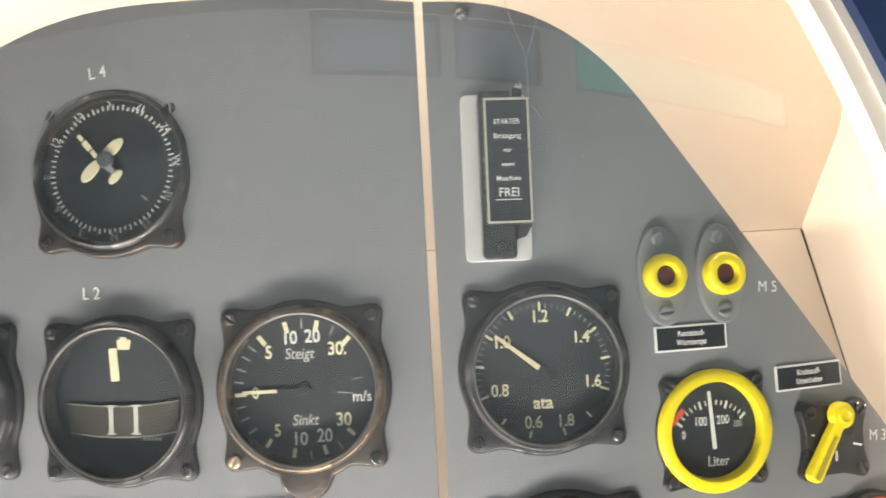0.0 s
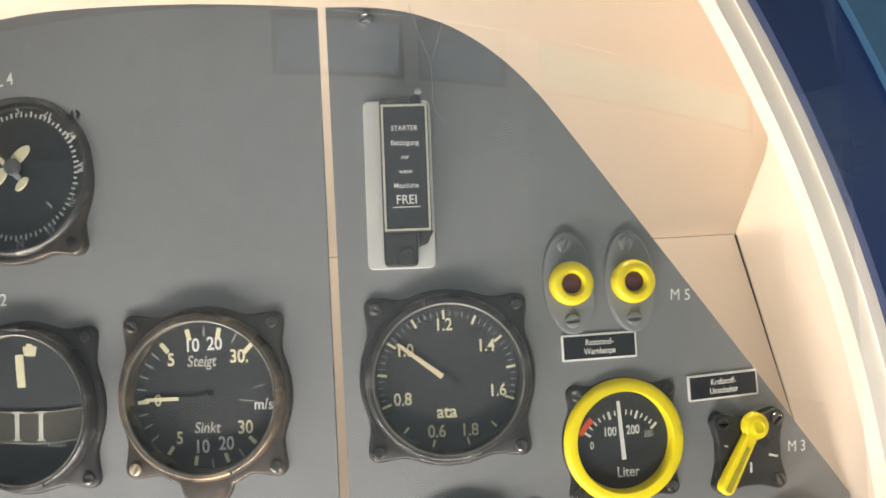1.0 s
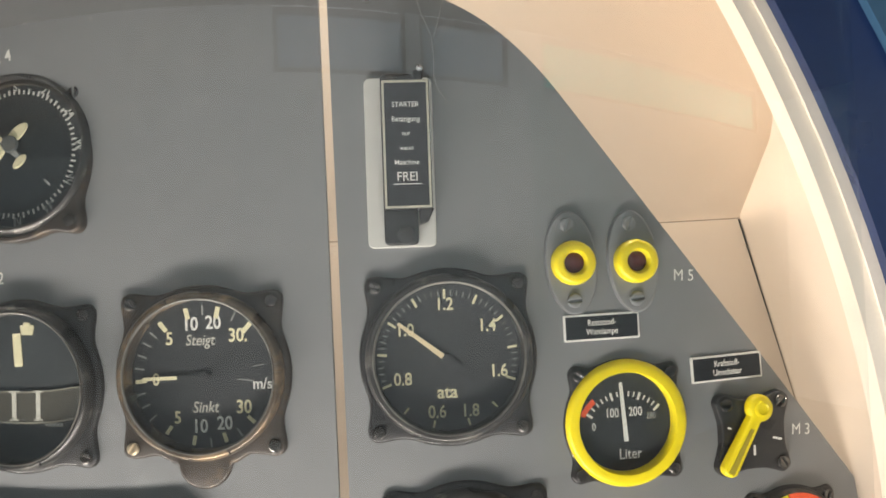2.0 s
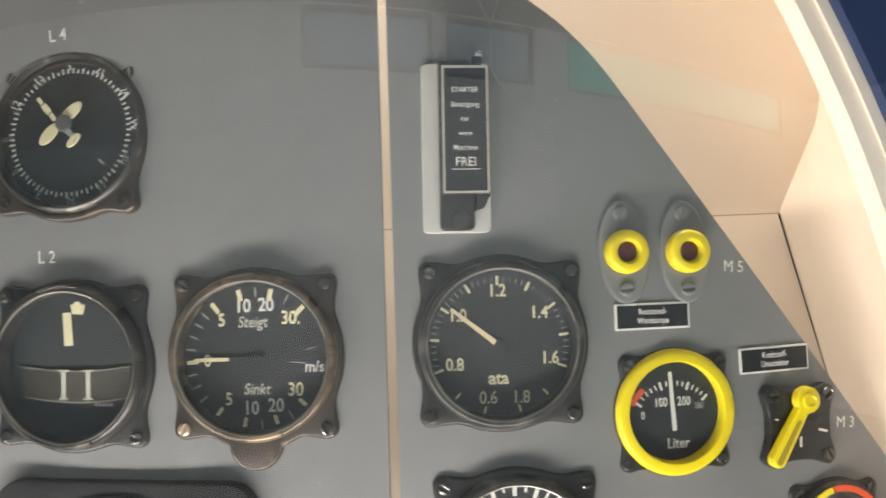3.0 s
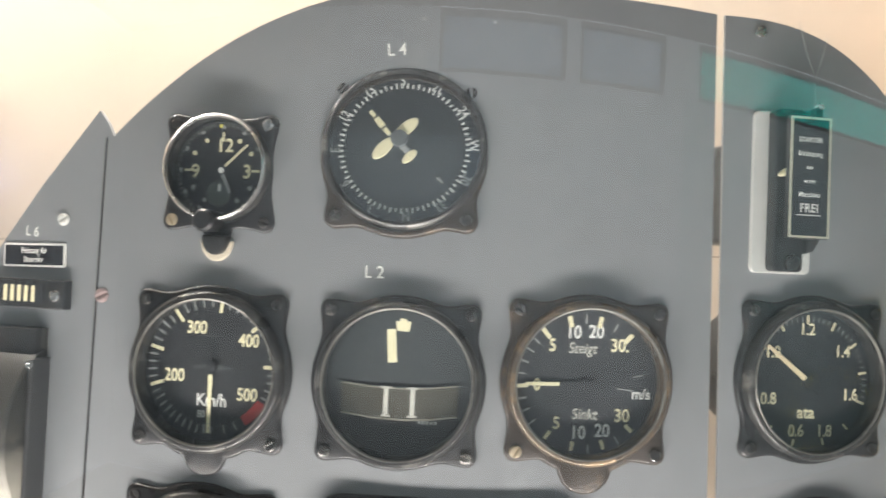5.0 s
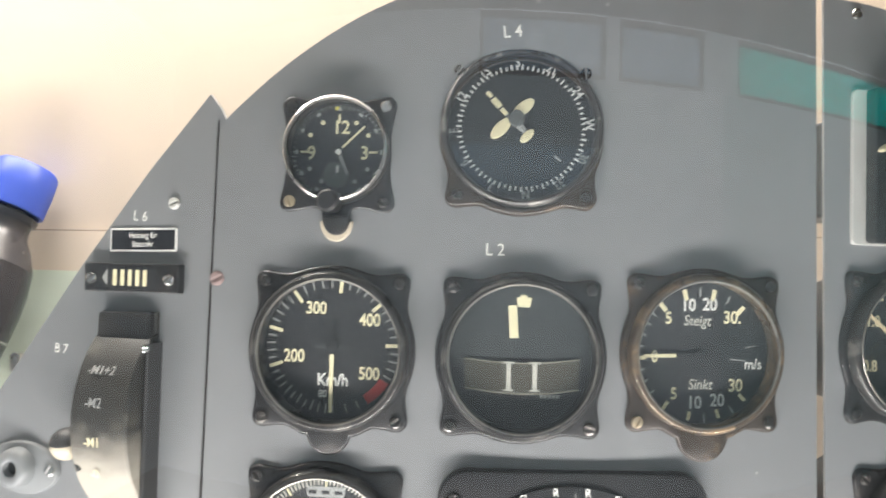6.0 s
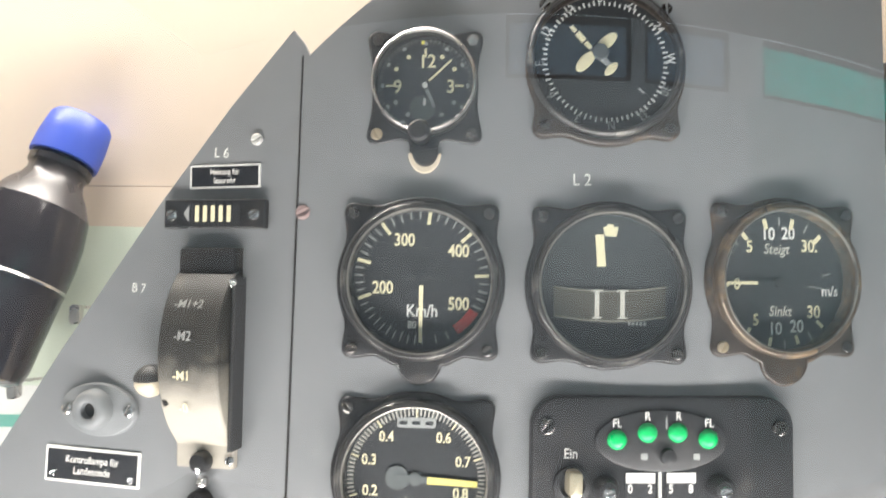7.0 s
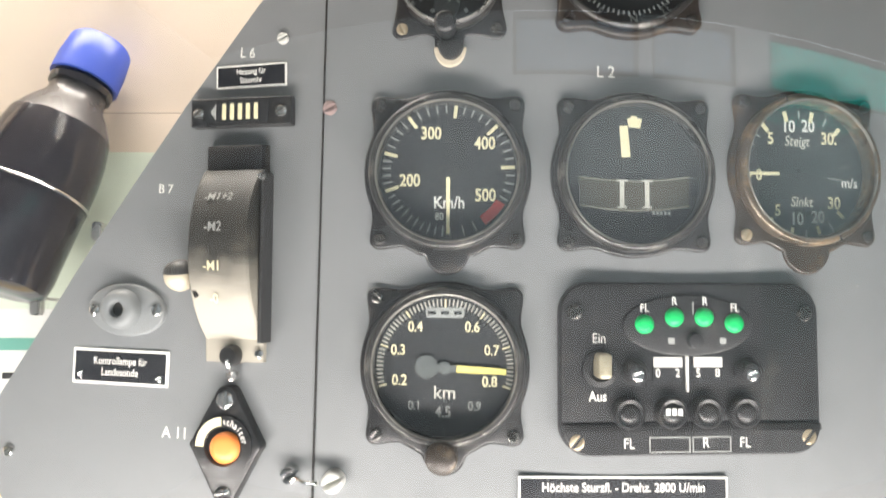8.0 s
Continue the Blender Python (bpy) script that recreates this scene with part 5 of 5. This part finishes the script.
q = axis.to_track_quat("Z", "Y").to_matrix().to_4x4()
bottle = thing("bottle", Matrix.Translation(foot) @ q, "dark glass bottle with blue screw cap leaning in the niche", "bottle")
smooth(part("glass_body", lathe([(0, 0.0), (0.0270, 0.0), (0.0325, 0.0033), (0.0342, 0.0110), (0.0342, 0.0770), (0.0330, 0.0913), (0.0300, 0.1067)], 64), BOTTLE, bottle, "dark filled glass"), 40)
smooth(part("shoulder", lathe([(0.0300, 0.1067), (0.0235, 0.1188), (0.0185, 0.1254), (0.0172, 0.1298), (0.0172, 0.1364)], 64), BOTTLE_TOP, bottle, "dusty shoulder"), 40)
smooth(part("neck_ring", lathe([(0.0172, 0.1348), (0.0192, 0.1353), (0.0195, 0.1392), (0.0175, 0.1408)], 48), BOTTLE, bottle), 40)
bm = bmesh.new()
rings = []
for r, z in ((0.0185, 0.1419), (0.0206, 0.1422), (0.0204, 0.1562), (0.0192, 0.1700), (0.0172, 0.1727)):
    rings.append([bm.verts.new(((r + (0.0004 if k % 2 and z < 0.165 else 0)) * math.cos(2 * math.pi * k / 96), (r + (0.0004 if k % 2 and z < 0.165 else 0)) * math.sin(2 * math.pi * k / 96), z)) for k in range(96)])
for a, b in zip(rings, rings[1:]):
    for k in range(96):
        bm.faces.new((a[k], a[(k + 1) % 96], b[(k + 1) % 96], b[k]))
bm.faces.new(rings[-1])
smooth(part("cap", bm, CAP_BLUE, bottle, "ribbed blue plastic cap"), 40)
wire([(0.0349 * math.cos(radians(a)), 0.0349 * math.sin(radians(a)), 0.0600) for a in range(0, 361, 10)], 0.0010, CHROME, "retaining_wire", bottle, "thin bright wire hoop")
clip = thing("bottle_clip", Matrix.Translation((-0.2115, 0.100, -0.024)), "small bright metal clip beside the bottle", "clip", "bottle clips")
bm = box_at(bmesh.new(), -0.003, -0.004, -0.006, 0.003, 0.004, 0.006)
bmesh.ops.bevel(bm, geom=bm.edges[:], offset=0.001, segments=2, affect="EDGES")
smooth(part("clip_body", bm, STEEL, clip), 40)
wire([(0, -0.003, 0.004), (0.002, 0.010, 0.004), (0.004, 0.040, 0.002)], 0.0010, STEEL, "clip_arm", clip)
copy_thing(clip, Matrix.Translation((-0.2470, 0.100, -0.070)))

# printed caption card on the lower board
card = thing("caption_card", Matrix.Translation((-0.262, 0.1315, -0.118)) @ Matrix.Rotation(radians(90 - 3.2), 4, "X"), "white caption card with green band and illegible dark print", "card")
part("sheet", prism(rect(-0.07, -0.075, 0.06, 0.045), -0.0008, 0.0), CARD, card)
part("upper_field", prism(rect(-0.07, 0.045, 0.075, 0.152), -0.0008, 0.0), CARD_PALE, card, "pale green upper field")
part("green_band", prism(rect(-0.07, 0.018, 0.06, 0.026), -0.0001, 0.0003), CARD_GREEN, card)
part("yellow_band", prism(rect(-0.07, -0.075, 0.06, -0.028), -0.0001, 0.0003), CARD_YELLOW, card)
for k in range(8):
    part("print_bar", prism(rect(-0.065 + 0.0145 * k, -0.0005, -0.065 + 0.0145 * k + 0.008 + 0.003 * (k % 2), 0.0035), -0.0001, 0.0004), INK, card)

# scratches and chips in the paint
for pts in (((0.0395, 0.1860), (0.0445, 0.1700), (0.0490, 0.1590), (0.0498, 0.1480), (0.0495, 0.1400)), ((0.0560, 0.1790), (0.0530, 0.1680), (0.0500, 0.1590)), ((0.0495, 0.1400), (0.0510, 0.1340), (0.0560, 0.1270))):
    wire([RIGHT.matrix_world.inverted() @ right(u, z) @ Vector((0, 0, 0.0001)) for u, z in pts], 0.00022, GREYED, "scratch", RIGHT, "pale scratch in the paint")
for u, z in ((0.0810, 0.1225), (0.0980, 0.1440), (0.0760, 0.1090)):
    part("paint_chip", lathe([(0.0006, 0.0), (0.0005, 0.0002), (0, 0.0002)], 8), GREYED, RIGHT).data.transform(RIGHT.matrix_world.inverted() @ right(u, z))
for x, z in ((0.1330, 0.1745), (0.0985, 0.1750), (0.2130, -0.0560)):
    ob = part("paint_chip", lathe([(0.0008, 0.0), (0.0006, 0.0002), (0, 0.0002)], 8), GREYED, CENTRE)
    ob.data.transform(CENTRE.matrix_world.inverted() @ centre(x, z))


def cut_openings(plate):
    """Cuts the round instrument openings through a plate."""
    ob = next(o for o in plate.children if o.name.split(".")[0] == "plate")
    cut = bmesh.new()
    for m, r in HOLES:
        ring = lathe([(0, -0.03), (r, -0.03), (r, 0.03), (0, 0.03)], 48)
        ring.transform(plate.matrix_world.inverted() @ m)
        tmp = bpy.data.meshes.new("opening")
        ring.to_mesh(tmp)
        cut.from_mesh(tmp)
        bpy.data.meshes.remove(tmp)
    bmesh.ops.recalc_face_normals(cut, faces=cut.faces[:])
    me = bpy.data.meshes.new("opening")
    cut.to_mesh(me)
    tool = new("opening", me)
    tool.matrix_world = plate.matrix_world
    mod = ob.modifiers.new("openings", "BOOLEAN")
    mod.object, mod.operation, mod.solver = tool, "DIFFERENCE", "EXACT"
    bpy.context.view_layer.update()
    made = bpy.data.meshes.new_from_object(ob.evaluated_get(bpy.context.evaluated_depsgraph_get()))
    ob.modifiers.remove(mod)
    ob.data = made
    bpy.data.objects.remove(tool)
    smooth(ob, 30)


for plate in (CENTRE, RIGHT):
    cut_openings(plate)
